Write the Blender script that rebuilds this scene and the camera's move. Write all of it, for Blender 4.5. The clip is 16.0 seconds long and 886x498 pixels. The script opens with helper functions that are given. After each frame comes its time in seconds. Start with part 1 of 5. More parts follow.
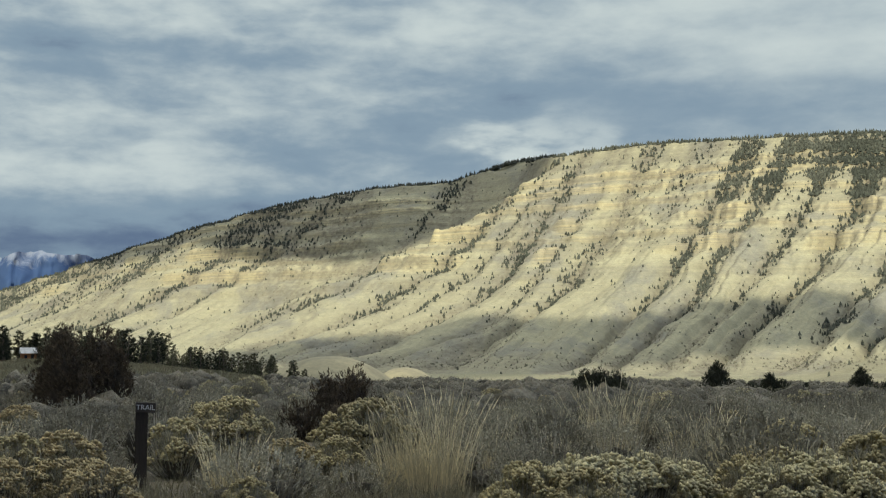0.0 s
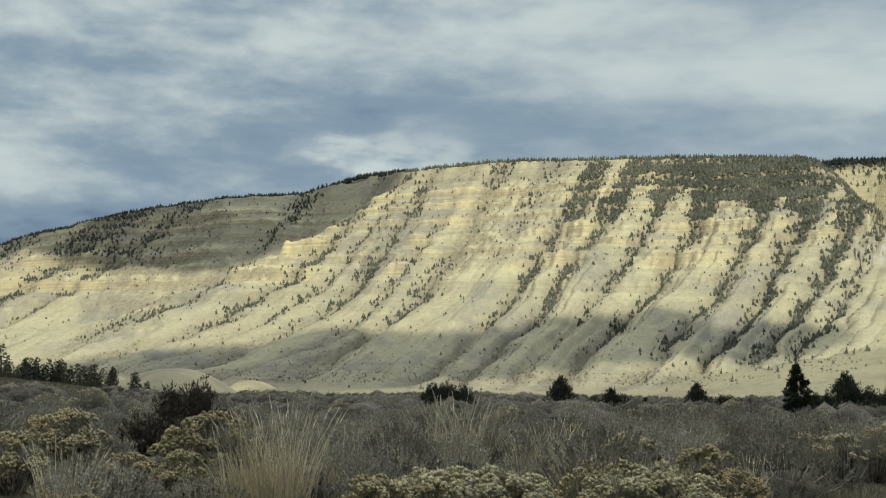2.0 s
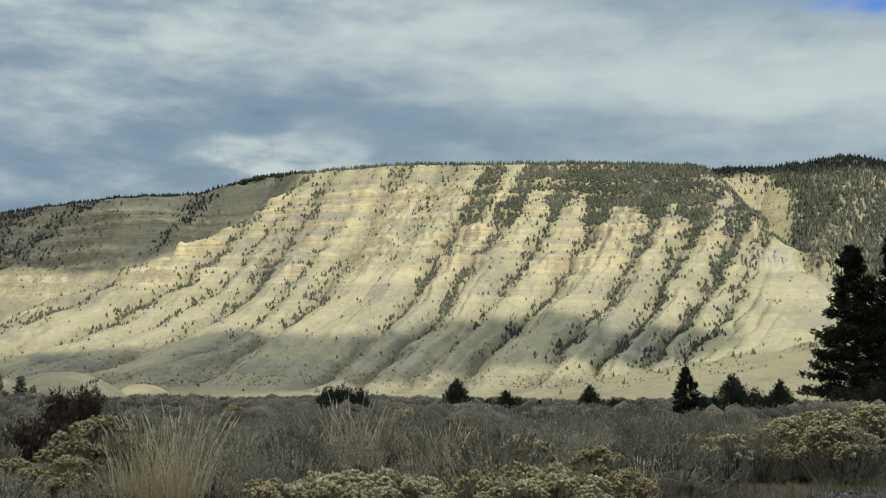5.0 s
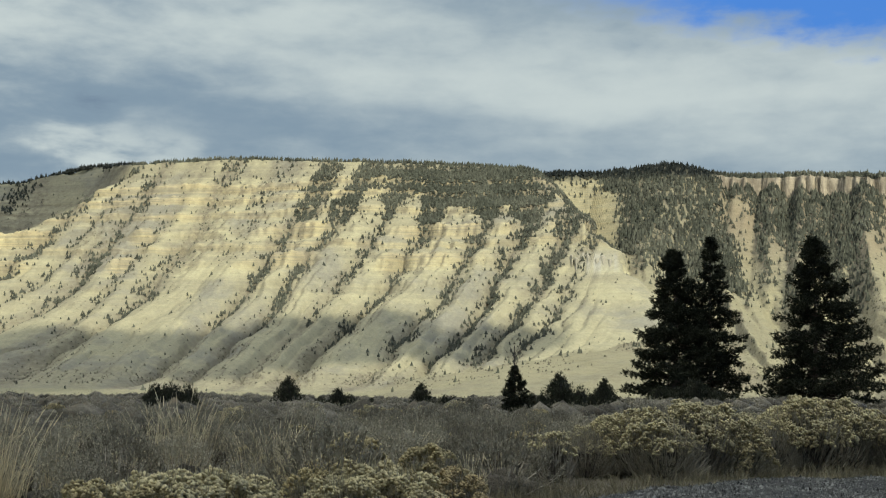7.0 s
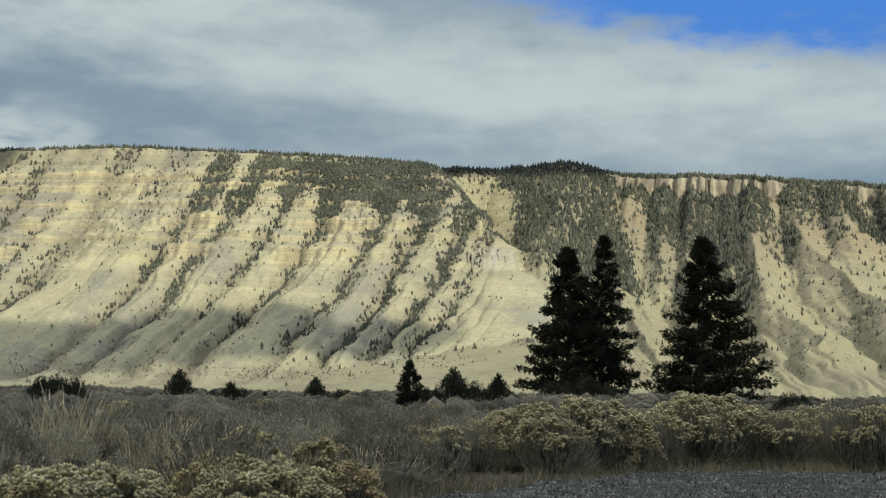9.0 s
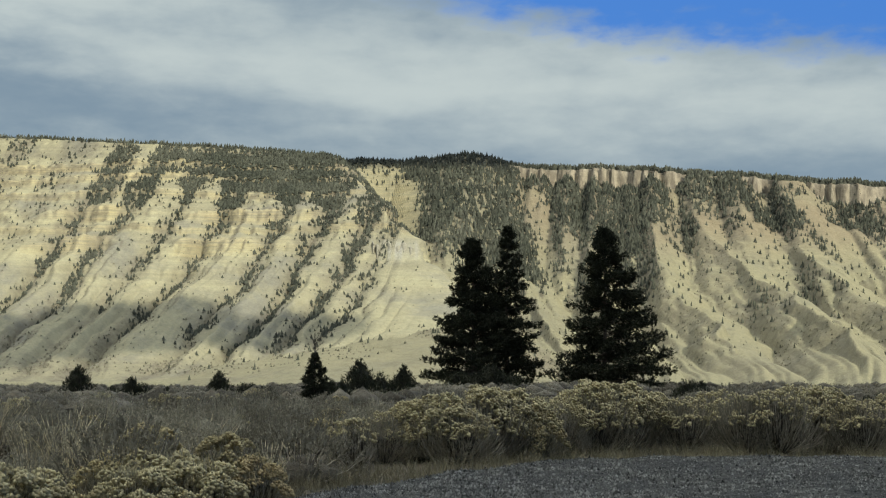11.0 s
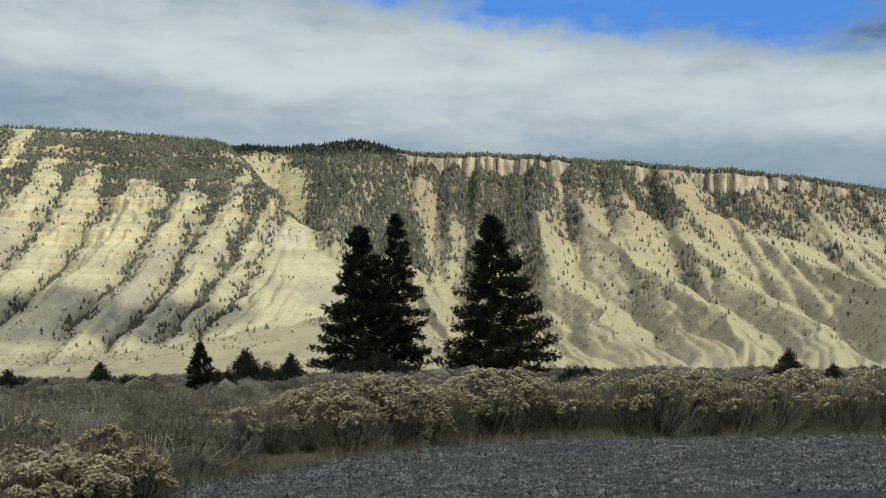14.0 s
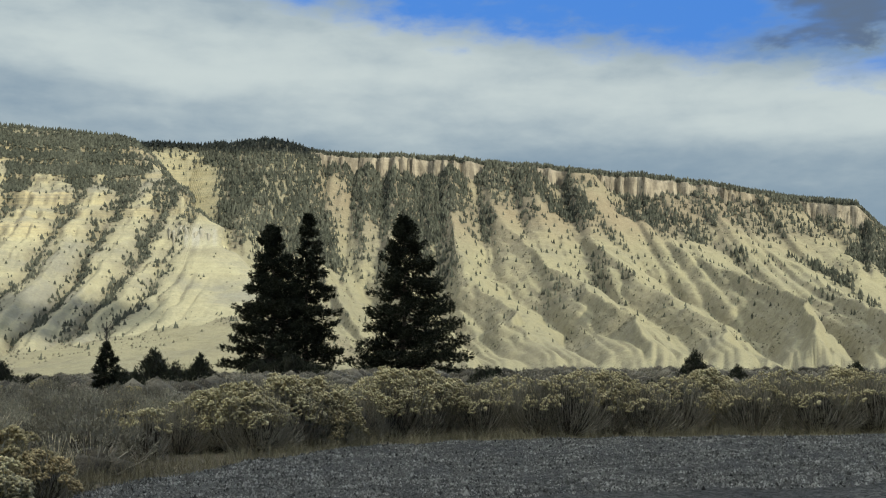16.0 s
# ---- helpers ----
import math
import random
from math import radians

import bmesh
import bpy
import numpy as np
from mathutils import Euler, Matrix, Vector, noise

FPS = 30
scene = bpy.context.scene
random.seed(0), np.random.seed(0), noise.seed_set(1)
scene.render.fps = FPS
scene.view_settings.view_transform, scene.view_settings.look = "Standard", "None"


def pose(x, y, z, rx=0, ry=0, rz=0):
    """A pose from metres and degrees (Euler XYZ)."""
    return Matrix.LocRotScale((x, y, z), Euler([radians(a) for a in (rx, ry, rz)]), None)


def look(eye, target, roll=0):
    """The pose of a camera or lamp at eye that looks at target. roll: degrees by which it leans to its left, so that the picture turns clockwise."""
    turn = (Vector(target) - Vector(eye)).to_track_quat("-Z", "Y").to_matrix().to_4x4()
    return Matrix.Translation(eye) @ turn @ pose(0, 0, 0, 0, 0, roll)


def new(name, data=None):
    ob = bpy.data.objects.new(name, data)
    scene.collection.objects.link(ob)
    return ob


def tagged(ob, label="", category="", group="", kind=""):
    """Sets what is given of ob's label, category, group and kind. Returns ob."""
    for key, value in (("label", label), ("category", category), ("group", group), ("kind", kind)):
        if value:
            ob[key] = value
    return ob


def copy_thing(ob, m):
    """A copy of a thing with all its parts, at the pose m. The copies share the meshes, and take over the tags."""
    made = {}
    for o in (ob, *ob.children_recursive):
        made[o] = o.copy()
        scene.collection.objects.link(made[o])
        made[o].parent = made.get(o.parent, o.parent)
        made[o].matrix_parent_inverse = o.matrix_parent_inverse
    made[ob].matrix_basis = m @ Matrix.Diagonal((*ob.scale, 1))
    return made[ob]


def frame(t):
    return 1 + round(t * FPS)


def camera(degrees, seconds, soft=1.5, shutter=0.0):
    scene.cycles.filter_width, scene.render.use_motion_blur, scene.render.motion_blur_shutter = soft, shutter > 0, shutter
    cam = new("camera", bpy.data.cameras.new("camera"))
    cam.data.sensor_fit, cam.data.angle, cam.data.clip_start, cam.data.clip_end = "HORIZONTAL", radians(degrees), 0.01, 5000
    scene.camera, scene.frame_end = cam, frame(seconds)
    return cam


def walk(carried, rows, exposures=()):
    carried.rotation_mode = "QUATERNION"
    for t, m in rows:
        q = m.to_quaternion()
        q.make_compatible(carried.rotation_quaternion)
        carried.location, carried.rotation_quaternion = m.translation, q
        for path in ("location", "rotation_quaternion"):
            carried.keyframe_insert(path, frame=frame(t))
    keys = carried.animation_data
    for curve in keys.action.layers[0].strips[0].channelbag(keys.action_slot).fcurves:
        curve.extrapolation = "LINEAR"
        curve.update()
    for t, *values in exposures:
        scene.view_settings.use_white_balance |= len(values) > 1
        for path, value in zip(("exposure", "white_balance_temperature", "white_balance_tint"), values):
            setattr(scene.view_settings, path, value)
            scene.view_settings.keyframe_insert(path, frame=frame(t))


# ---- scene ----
from math import cos, exp, pi, sin, sqrt, tan

# ------------------------------------------------------------ camera
# The camera stands at a gravel pull-out and pans to its right.
cam = camera(42.56, 16.0, soft=1.2)
EYE = 1.65
# seconds, yaw, pitch, roll
ROWS = [
    (0, 0.000, 5.500, 0.000),
    (0.5, -1.002, 5.606, 0.002),
    (1, -4.018, 5.827, 0.168),
    (1.5, -6.012, 6.047, 0.335),
    (2, -7.544, 6.203, 0.402),
    (2.5, -8.606, 6.239, 0.368),
    (3, -9.371, 6.280, 0.229),
    (5.5, -14.294, 6.395, 0.462),
    (6, -16.309, 6.392, 0.570),
    (6.5, -18.671, 6.371, 0.413),
    (7, -21.109, 6.336, 0.463),
    (7.5, -22.572, 6.245, 0.603),
    (8, -24.016, 6.231, 0.818),
    (8.5, -25.273, 6.195, 0.890),
    (11, -31.135, 5.724, 0.026),
    (11.5, -32.933, 5.610, -0.365),
    (12, -34.111, 5.495, -0.498),
    (12.5, -34.626, 5.351, -0.549),
    (13, -35.566, 5.248, -0.616),
    (13.5, -36.259, 5.146, -0.582),
    (14, -36.816, 5.090, -0.603),
    (14.5, -37.766, 5.159, -0.571),
    (15, -39.497, 5.245, -0.555),
    (15.5, -40.241, 5.129, -0.516),
    (16, -41.200, 5.063, -0.415),
]
walk(cam, [(t, pose(0, 0, EYE, 90 + pitch, 0, yaw) @ pose(0, 0, 0, 0, 0, roll)) for t, yaw, pitch, roll in ROWS],
     [(0, 0.02), (3, -0.02), (7, 0.0), (8.5, -0.04), (11, -0.07), (13, -0.12), (14, 0.10), (15, 0.10), (16, 0.05)])

# ------------------------------------------------------------ light and sky
SUN_AZ, SUN_EL = 182.0, 22.0  # compass from +y clockwise, and height, in degrees
TO_SUN = Vector((sin(radians(SUN_AZ)) * cos(radians(SUN_EL)), cos(radians(SUN_AZ)) * cos(radians(SUN_EL)), sin(radians(SUN_EL))))
sun_data = bpy.data.lights.new("sun", "SUN")
sun_data.energy, sun_data.angle, sun_data.color = 4.5, radians(0.55), (1.0, 0.935, 0.73)
sun = new("sun", sun_data)
sun.matrix_world = look(TO_SUN * 100, (0, 0, 0))


class Nodes:
    """Short hand for a node tree."""

    def __init__(self, tree):
        self.tree = tree
        tree.nodes.clear()

    def add(self, kind, ins=(), operation="", use_clamp=False, interpolation_type="", data_type="", blend_type="", attribute_name=""):
        n = self.tree.nodes.new(kind)
        if operation:
            n.operation = operation
        if use_clamp:
            n.use_clamp = True
        if interpolation_type:
            n.interpolation_type = interpolation_type
        if data_type:
            n.data_type, n.blend_type = data_type, blend_type
        if attribute_name:
            n.attribute_name = attribute_name
        for k, v in dict(ins).items():
            if isinstance(v, bpy.types.NodeSocket):
                self.tree.links.new(v, n.inputs[k])
            else:
                n.inputs[k].default_value = v
        return n

    def math(self, op, a, b=0.0, c=None, clamp=False):
        ins = {0: a, 1: b}
        if c is not None:
            ins[2] = c
        return self.add("ShaderNodeMath", ins, operation=op, use_clamp=clamp).outputs[0]

    def step(self, v, lo, hi):
        return self.add("ShaderNodeMapRange", {0: v, 1: lo, 2: hi, 3: 0.0, 4: 1.0}, interpolation_type="SMOOTHSTEP").outputs[0]

    def noise(self, vec, scale, detail=4.0, rough=0.55, warp=0.0):
        return self.add("ShaderNodeTexNoise", {"Vector": vec, "Scale": scale, "Detail": detail, "Roughness": rough, "Distortion": warp}).outputs["Fac"]

    def mix(self, fac, a, b, blend="MIX"):
        n = self.add("ShaderNodeMix", {0: fac}, data_type="RGBA", blend_type=blend)
        for i, v in ((6, a), (7, b)):
            if isinstance(v, bpy.types.NodeSocket):
                self.tree.links.new(v, n.inputs[i])
            else:
                n.inputs[i].default_value = (*v, 1)
        return n.outputs[2]

    def stretch(self, vec, sx, sy, sz):
        return self.add("ShaderNodeVectorMath", {0: vec, 1: (sx, sy, sz)}, operation="MULTIPLY").outputs[0]

    def combine(self, x, y, z):
        return self.add("ShaderNodeCombineXYZ", {0: x, 1: y, 2: z}).outputs[0]


def build_sky():
    world = bpy.data.worlds.new("sky")
    scene.world = world
    world.use_nodes = True
    n = Nodes(world.node_tree)
    sky = n.add("ShaderNodeTexSky")
    sky.sky_type, sky.sun_disc, sky.sun_elevation, sky.sun_rotation = "NISHITA", False, radians(SUN_EL), radians(SUN_AZ)
    vec = n.add("ShaderNodeTexCoord").outputs["Generated"]
    xyz = n.add("ShaderNodeSeparateXYZ", {0: vec})
    vx, vy, vz = xyz.outputs
    az = n.math("MULTIPLY", n.math("ARCTAN2", vx, vy), 180 / pi)
    el = n.math("MULTIPLY", n.math("ARCSINE", vz), 180 / pi)

    def hump(v, centre, wide):
        """1 at the centre, 0 beyond the width."""
        return n.math("SUBTRACT", 1.0, n.step(n.math("ABSOLUTE", n.math("SUBTRACT", v, centre)), 0.0, wide))

    def line(at, slope, az0):
        """A height that falls from at with azimuth."""
        return n.math("SUBTRACT", at, n.math("MULTIPLY", n.math("SUBTRACT", az, az0), slope))

    def plus(*terms):
        total = terms[0]
        for v in terms[1:]:
            total = n.math("ADD", total, v)
        return total

    def times(v, k):
        return n.math("MULTIPLY", v, k)

    low = n.combine(times(az, 0.052), times(el, 0.30), 0.3)
    big = n.noise(low, 1.0, 3.0, 0.45, 0.3)
    mid = n.noise(n.stretch(low, 4.6, 2.4, 1.0), 1.0, 6.0, 0.5, 0.2)
    wisp = n.noise(n.stretch(low, 12.0, 4.6, 1.0), 1.0, 6.0, 0.58, 0.2)
    lump = plus(times(n.math("SUBTRACT", big, 0.5), 0.80), times(n.math("SUBTRACT", mid, 0.5), 0.56), times(n.math("SUBTRACT", wisp, 0.5), 0.22))
    # a long pale bank that sinks to the right over a grey one, and heavy blue cloud low down on the left
    bank = line(15.4, 0.10, 20.0)
    right = n.step(az, -8.0, 24.0)
    lump = n.math("MULTIPLY", lump, n.math("SUBTRACT", 1.0, times(right, 0.50)))
    tone = plus(0.525, lump, times(n.step(az, 10.0, -14.0), 0.06), times(n.math("MULTIPLY", hump(el, bank, 4.2), right), 0.26), times(n.math("MULTIPLY", hump(el, n.math("SUBTRACT", bank, 4.3), 2.6), right), -0.01),
                times(n.math("MULTIPLY", n.step(az, 2.0, -16.0), n.step(el, 9.5, 5.0)), -0.30), times(n.math("MULTIPLY", n.step(az, 4.0, -20.0), hump(el, 14.5, 5.0)), 0.10),
                times(n.math("MULTIPLY", hump(plus(az, times(n.math("SUBTRACT", mid, 0.5), 14.0)), 5.5, 5.0), hump(plus(el, times(n.math("SUBTRACT", big, 0.5), 6.0)), 10.6, 2.4)), 0.27), times(n.math("MULTIPLY", hump(plus(az, times(n.math("SUBTRACT", mid, 0.5), 16.0)), 61.5, 6.0), n.step(plus(el, times(n.math("SUBTRACT", wisp, 0.5), 4.0)), 12.8, 15.5)), -0.50), times(n.step(el, 15.0, 19.0), 0.05))
    dark, grey, pale = (0.115, 0.170, 0.265), (0.228, 0.318, 0.400), (0.555, 0.632, 0.630)
    cloud = n.mix(n.step(tone, 0.16, 0.46), dark, grey)
    cloud = n.mix(n.step(tone, 0.44, 0.86), cloud, pale)
    # blue openings high on the right
    gap = n.math("SUBTRACT", el, line(17.7, 0.165, 30.0))
    gap = plus(gap, times(n.math("SUBTRACT", big, 0.5), 3.0), times(n.math("SUBTRACT", mid, 0.5), 3.6), times(n.math("SUBTRACT", wisp, 0.5), 2.2))
    hole = n.math("MULTIPLY", n.step(gap, -0.4, 2.0), n.math("MULTIPLY", n.step(az, 22.0, 36.0), n.math("SUBTRACT", 1.0, n.math("MULTIPLY", hump(plus(az, times(n.math("SUBTRACT", mid, 0.5), 16.0)), 62.0, 6.5), n.step(plus(el, times(n.math("SUBTRACT", wisp, 0.5), 4.0)), 12.6, 14.4)))))
    hole = n.math("MULTIPLY", hole, n.step(el, 34.0, 22.0))
    blue = n.mix(1.0, sky.outputs[0], (0.085, 0.105, 0.15), "MULTIPLY")
    blue = n.mix(0.85, blue, (0.062, 0.235, 0.69))
    colour = n.mix(hole, cloud, blue)
    # overhead, out of view, the deck is brightened to light the flat
    lift = plus(1.0, times(n.step(el, 19.0, 60.0), 3.05))
    colour = n.mix(1.0, colour, n.combine(times(lift, plus(1.0, times(n.step(el, 19.0, 45.0), 0.21))), lift, times(lift, plus(1.0, times(n.step(el, 19.0, 45.0), -0.15)))), "MULTIPLY")
    # towards the sun, behind the viewer, the unseen sky is dimmed to deepen shade on the slopes
    near_sun = n.step(plus(times(vx, sin(radians(SUN_AZ))), times(vy, cos(radians(SUN_AZ)))), -0.1, 0.9)
    colour = n.mix(1.0, colour, n.combine(plus(1.0, times(near_sun, -0.64)), plus(1.0, times(near_sun, -0.60)), plus(1.0, times(near_sun, -0.52))), "MULTIPLY")
    out = n.add("ShaderNodeBackground", {0: colour, 1: 1.0})
    n.add("ShaderNodeOutputWorld", {0: out.outputs[0]})


build_sky()

# ------------------------------------------------------------ materials
def surface(name, a, b, scale, rough=0.9, bump=0.3, bump_scale=None, fine=0.3, spread=0.0, pieces=0.0, c=None, stretch=(1, 1, 1), metal=0.0, depth=0.02, through_light=0.0):
    """A procedural surface: two tones in large patches, fine grain, relief, and a spread of tone from piece to piece or thing to thing."""
    m = bpy.data.materials.new(name)
    m.use_nodes = True
    n = Nodes(m.node_tree)
    pos = n.add("ShaderNodeTexCoord").outputs["Object"]
    pos = n.stretch(pos, *stretch)
    patch = n.noise(pos, scale, 5.0, 0.6, 0.3)
    grain = n.noise(pos, scale * 9, 4.0, 0.65)
    col = n.mix(n.step(patch, 0.35, 0.65), a, b)
    if c:
        col = n.mix(n.step(n.noise(pos, scale * 2.7, 3.0, 0.5, 0.5), 0.55, 0.7), col, c)
    v = n.math("ADD", n.math("MULTIPLY", n.math("SUBTRACT", grain, 0.5), fine * 2), 1.0)
    if pieces:
        r = n.add("ShaderNodeNewGeometry").outputs["Random Per Island"]
        v = n.math("MULTIPLY", v, n.math("ADD", n.math("MULTIPLY", n.math("SUBTRACT", r, 0.5), pieces * 2), 1.0))
    if spread:
        r = n.add("ShaderNodeObjectInfo").outputs["Random"]
        v = n.math("MULTIPLY", v, n.math("ADD", n.math("MULTIPLY", n.math("SUBTRACT", r, 0.5), spread * 2), 1.0))
    col = n.mix(1.0, col, n.combine(v, v, v), "MULTIPLY")
    ins = {"Base Color": col, "Roughness": rough, "Metallic": metal, "Specular IOR Level": 0.3}
    if bump:
        h = n.noise(pos, bump_scale or scale * 14, 5.0, 0.65)
        ins["Normal"] = n.add("ShaderNodeBump", {"Height": h, "Strength": bump, "Distance": depth}).outputs[0]
    shade = n.add("ShaderNodeBsdfPrincipled", ins).outputs[0]
    if through_light:
        thin = n.add("ShaderNodeBsdfTranslucent", {0: col}).outputs[0]
        shade = n.add("ShaderNodeMixShader", {0: through_light, 1: shade, 2: thin}).outputs[0]
    n.add("ShaderNodeOutputMaterial", {0: shade})
    return m


def mountain_surface():
    """Pale badland slopes: beds of tan, cream and grey, with thin brush and painted slope shade where the mesh says so.
    """
    m = bpy.data.materials.new("badland_slope")
    m.use_nodes = True
    n = Nodes(m.node_tree)
    pos = n.add("ShaderNodeNewGeometry").outputs["Position"]
    beds = n.noise(n.stretch(pos, 0.0012, 0.0012, 0.045), 1.0, 6.0, 0.62, 0.15)
    thin = n.noise(n.stretch(pos, 0.004, 0.004, 0.20), 1.0, 4.0, 0.6, 0.1)
    patch = n.noise(pos, 0.006, 6.0, 0.6, 0.4)
    grain = n.noise(pos, 0.06, 6.0, 0.7)
    cream, tan_c, grey = (0.425, 0.405, 0.268), (0.338, 0.322, 0.224), (0.272, 0.268, 0.216)
    high = n.step(n.add("ShaderNodeSeparateXYZ", {0: pos}).outputs[2], 70.0, 190.0)
    bedding = n.math("ADD", 0.55, n.math("MULTIPLY", n.math("SUBTRACT", n.step(beds, 0.40, 0.60), 0.55), high))
    col = n.mix(bedding, tan_c, cream)
    col = n.mix(n.step(patch, 0.47, 0.66), col, grey)
    ledge = n.math("MULTIPLY", n.math("ADD", 0.2, n.math("MULTIPLY", n.step(thin, 0.40, 0.60), 0.5)), n.add("ShaderNodeAttribute", attribute_name="ledge").outputs["Fac"])
    col = n.mix(ledge, col, (0.68, 0.585, 0.33))
    # rim face: its own olive tone, darkened further for thin cloud over it
    clay = n.add("ShaderNodeAttribute", attribute_name="clay").outputs["Fac"]
    col = n.mix(n.math("MULTIPLY", clay, 0.66), col, (0.285, 0.268, 0.172))
    col = n.mix(n.math("MULTIPLY", n.add("ShaderNodeAttribute", attribute_name="warm").outputs["Fac"], 0.7), col, (0.285, 0.232, 0.158))
    col = n.mix(n.math("MULTIPLY", n.add("ShaderNodeAttribute", attribute_name="chalk").outputs["Fac"], 0.7), col, (0.43, 0.43, 0.395))
    # this darkening is brush cover and painted slope shade in one mask
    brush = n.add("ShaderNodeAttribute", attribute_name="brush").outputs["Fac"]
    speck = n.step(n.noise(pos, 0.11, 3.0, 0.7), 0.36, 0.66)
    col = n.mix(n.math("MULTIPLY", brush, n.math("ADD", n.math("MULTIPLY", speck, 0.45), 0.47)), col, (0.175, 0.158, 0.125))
    cliff = n.add("ShaderNodeAttribute", attribute_name="cliff").outputs["Fac"]
    rock = n.mix(n.step(n.noise(n.stretch(pos, 0.07, 0.07, 0.012), 1.0, 5.0, 0.6), 0.42, 0.62), (0.215, 0.193, 0.155), (0.40, 0.362, 0.285))
    col = n.mix(cliff, col, rock)
    v = n.math("ADD", n.math("MULTIPLY", n.math("SUBTRACT", grain, 0.5), 0.50), 0.87)
    v = n.math("ADD", v, n.math("MULTIPLY", n.math("SUBTRACT", n.noise(pos, 0.22, 3.0, 0.6), 0.5), 0.40))
    v = n.math("ADD", v, n.math("MULTIPLY", n.math("SUBTRACT", n.noise(pos, 0.62, 3.0, 0.7), 0.5), 0.40))
    seam = n.noise(n.stretch(pos, 0.006, 0.006, 0.42), 1.0, 3.0, 0.6, 0.1)
    v = n.math("ADD", v, n.math("MULTIPLY", n.math("SUBTRACT", n.step(seam, 0.38, 0.60), 0.5), n.math("MULTIPLY", high, 0.06)))
    col = n.mix(1.0, col, n.combine(v, v, v), "MULTIPLY")
    h = n.math("ADD", n.math("ADD", n.noise(pos, 0.035, 6.0, 0.65), n.math("MULTIPLY", n.noise(pos, 0.16, 5.0, 0.7), 0.35)), n.math("MULTIPLY", thin, n.math("MULTIPLY", n.add("ShaderNodeAttribute", attribute_name="ledge").outputs["Fac"], 0.7)))
    bump = n.add("ShaderNodeBump", {"Height": h, "Strength": 0.6, "Distance": 7.0}).outputs[0]
    shade = n.add("ShaderNodeBsdfPrincipled", {"Base Color": col, "Roughness": 0.95, "Specular IOR Level": 0.1, "Normal": bump})
    n.add("ShaderNodeOutputMaterial", {0: shade.outputs[0]})
    return m


def gravel_surface():
    """Crushed stone: every chip its own grey, with damp and dusty patches."""
    m = bpy.data.materials.new("grey_gravel")
    m.use_nodes = True
    n = Nodes(m.node_tree)
    pos = n.add("ShaderNodeTexCoord").outputs["Object"]
    chip = n.add("ShaderNodeTexVoronoi", {"Vector": pos, "Scale": 28.0, "Randomness": 1.0})
    tone = n.add("ShaderNodeSeparateColor", {0: chip.outputs["Color"]}).outputs[0]
    lump = n.noise(pos, 9.0, 5.0, 0.75)
    patch = n.noise(pos, 0.5, 5.0, 0.6, 0.4)
    col = n.mix(n.step(patch, 0.35, 0.65), (0.050, 0.051, 0.047), (0.082, 0.083, 0.076))
    v = n.math("ADD", 0.05, n.math("ADD", n.math("MULTIPLY", n.math("POWER", tone, 1.6), 1.35), n.math("MULTIPLY", n.step(lump, 0.38, 0.66), 0.85)))
    col = n.mix(1.0, col, n.combine(v, v, v), "MULTIPLY")
    h = n.math("ADD", n.math("MULTIPLY", chip.outputs["Distance"], -1.0), n.math("MULTIPLY", lump, 0.8))
    bump = n.add("ShaderNodeBump", {"Height": h, "Strength": 1.0, "Distance": 0.05}).outputs[0]
    shade = n.add("ShaderNodeBsdfPrincipled", {"Base Color": col, "Roughness": 0.85, "Specular IOR Level": 0.25, "Normal": bump})
    n.add("ShaderNodeOutputMaterial", {0: shade.outputs[0]})
    return m


def far_surface():
    """Wooded slopes with snow above an uneven line, both tinted blue for distance haze."""
    m = bpy.data.materials.new("snowy_far_slope")
    m.use_nodes = True
    n = Nodes(m.node_tree)
    pos = n.add("ShaderNodeNewGeometry").outputs["Position"]
    up = n.add("ShaderNodeSeparateXYZ", {0: pos}).outputs[2]
    streak = n.noise(n.stretch(pos, 0.012, 0.012, 0.006), 1.0, 5.0, 0.65, 0.4)
    line = n.math("ADD", up, n.math("MULTIPLY", n.math("SUBTRACT", streak, 0.5), 230.0))
    # blue haze is put into the woods' colour, haze and shade into the snow's
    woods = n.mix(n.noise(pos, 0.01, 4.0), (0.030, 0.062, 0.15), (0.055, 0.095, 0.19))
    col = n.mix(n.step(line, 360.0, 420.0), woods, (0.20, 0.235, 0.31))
    shade = n.add("ShaderNodeBsdfPrincipled", {"Base Color": col, "Roughness": 0.9, "Specular IOR Level": 0.1})
    n.add("ShaderNodeOutputMaterial", {0: shade.outputs[0]})
    return m


M_SLOPE = mountain_surface()
M_FAR = far_surface()
M_SOIL = surface("dry_soil", (0.085, 0.071, 0.051), (0.135, 0.114, 0.078), 0.5, c=(0.055, 0.052, 0.038), bump=0.6, depth=0.04)
M_GRAVEL = gravel_surface()
M_STONE = surface("gravel_stone", (0.075, 0.077, 0.072), (0.22, 0.22, 0.205), 3.0, rough=0.8, pieces=0.95, bump=0.0)
M_SAGE = surface("sage_leaf", (0.37, 0.342, 0.255), (0.225, 0.207, 0.15), 1.2, pieces=0.28, spread=0.36, bump=0.0, through_light=0.15)
M_TWIG = surface("grey_twig", (0.47, 0.43, 0.345), (0.30, 0.27, 0.212), 3.0, pieces=0.4, bump=0.0)
M_STALK = surface("pale_stalk", (0.42, 0.388, 0.26), (0.32, 0.295, 0.20), 2.0, pieces=0.35, spread=0.15, bump=0.0)
M_BLOOM = surface("faded_bloom", (0.53, 0.455, 0.255), (0.42, 0.36, 0.20), 2.5, pieces=0.25, spread=0.15, bump=0.5, bump_scale=160, depth=0.01, through_light=0.3)
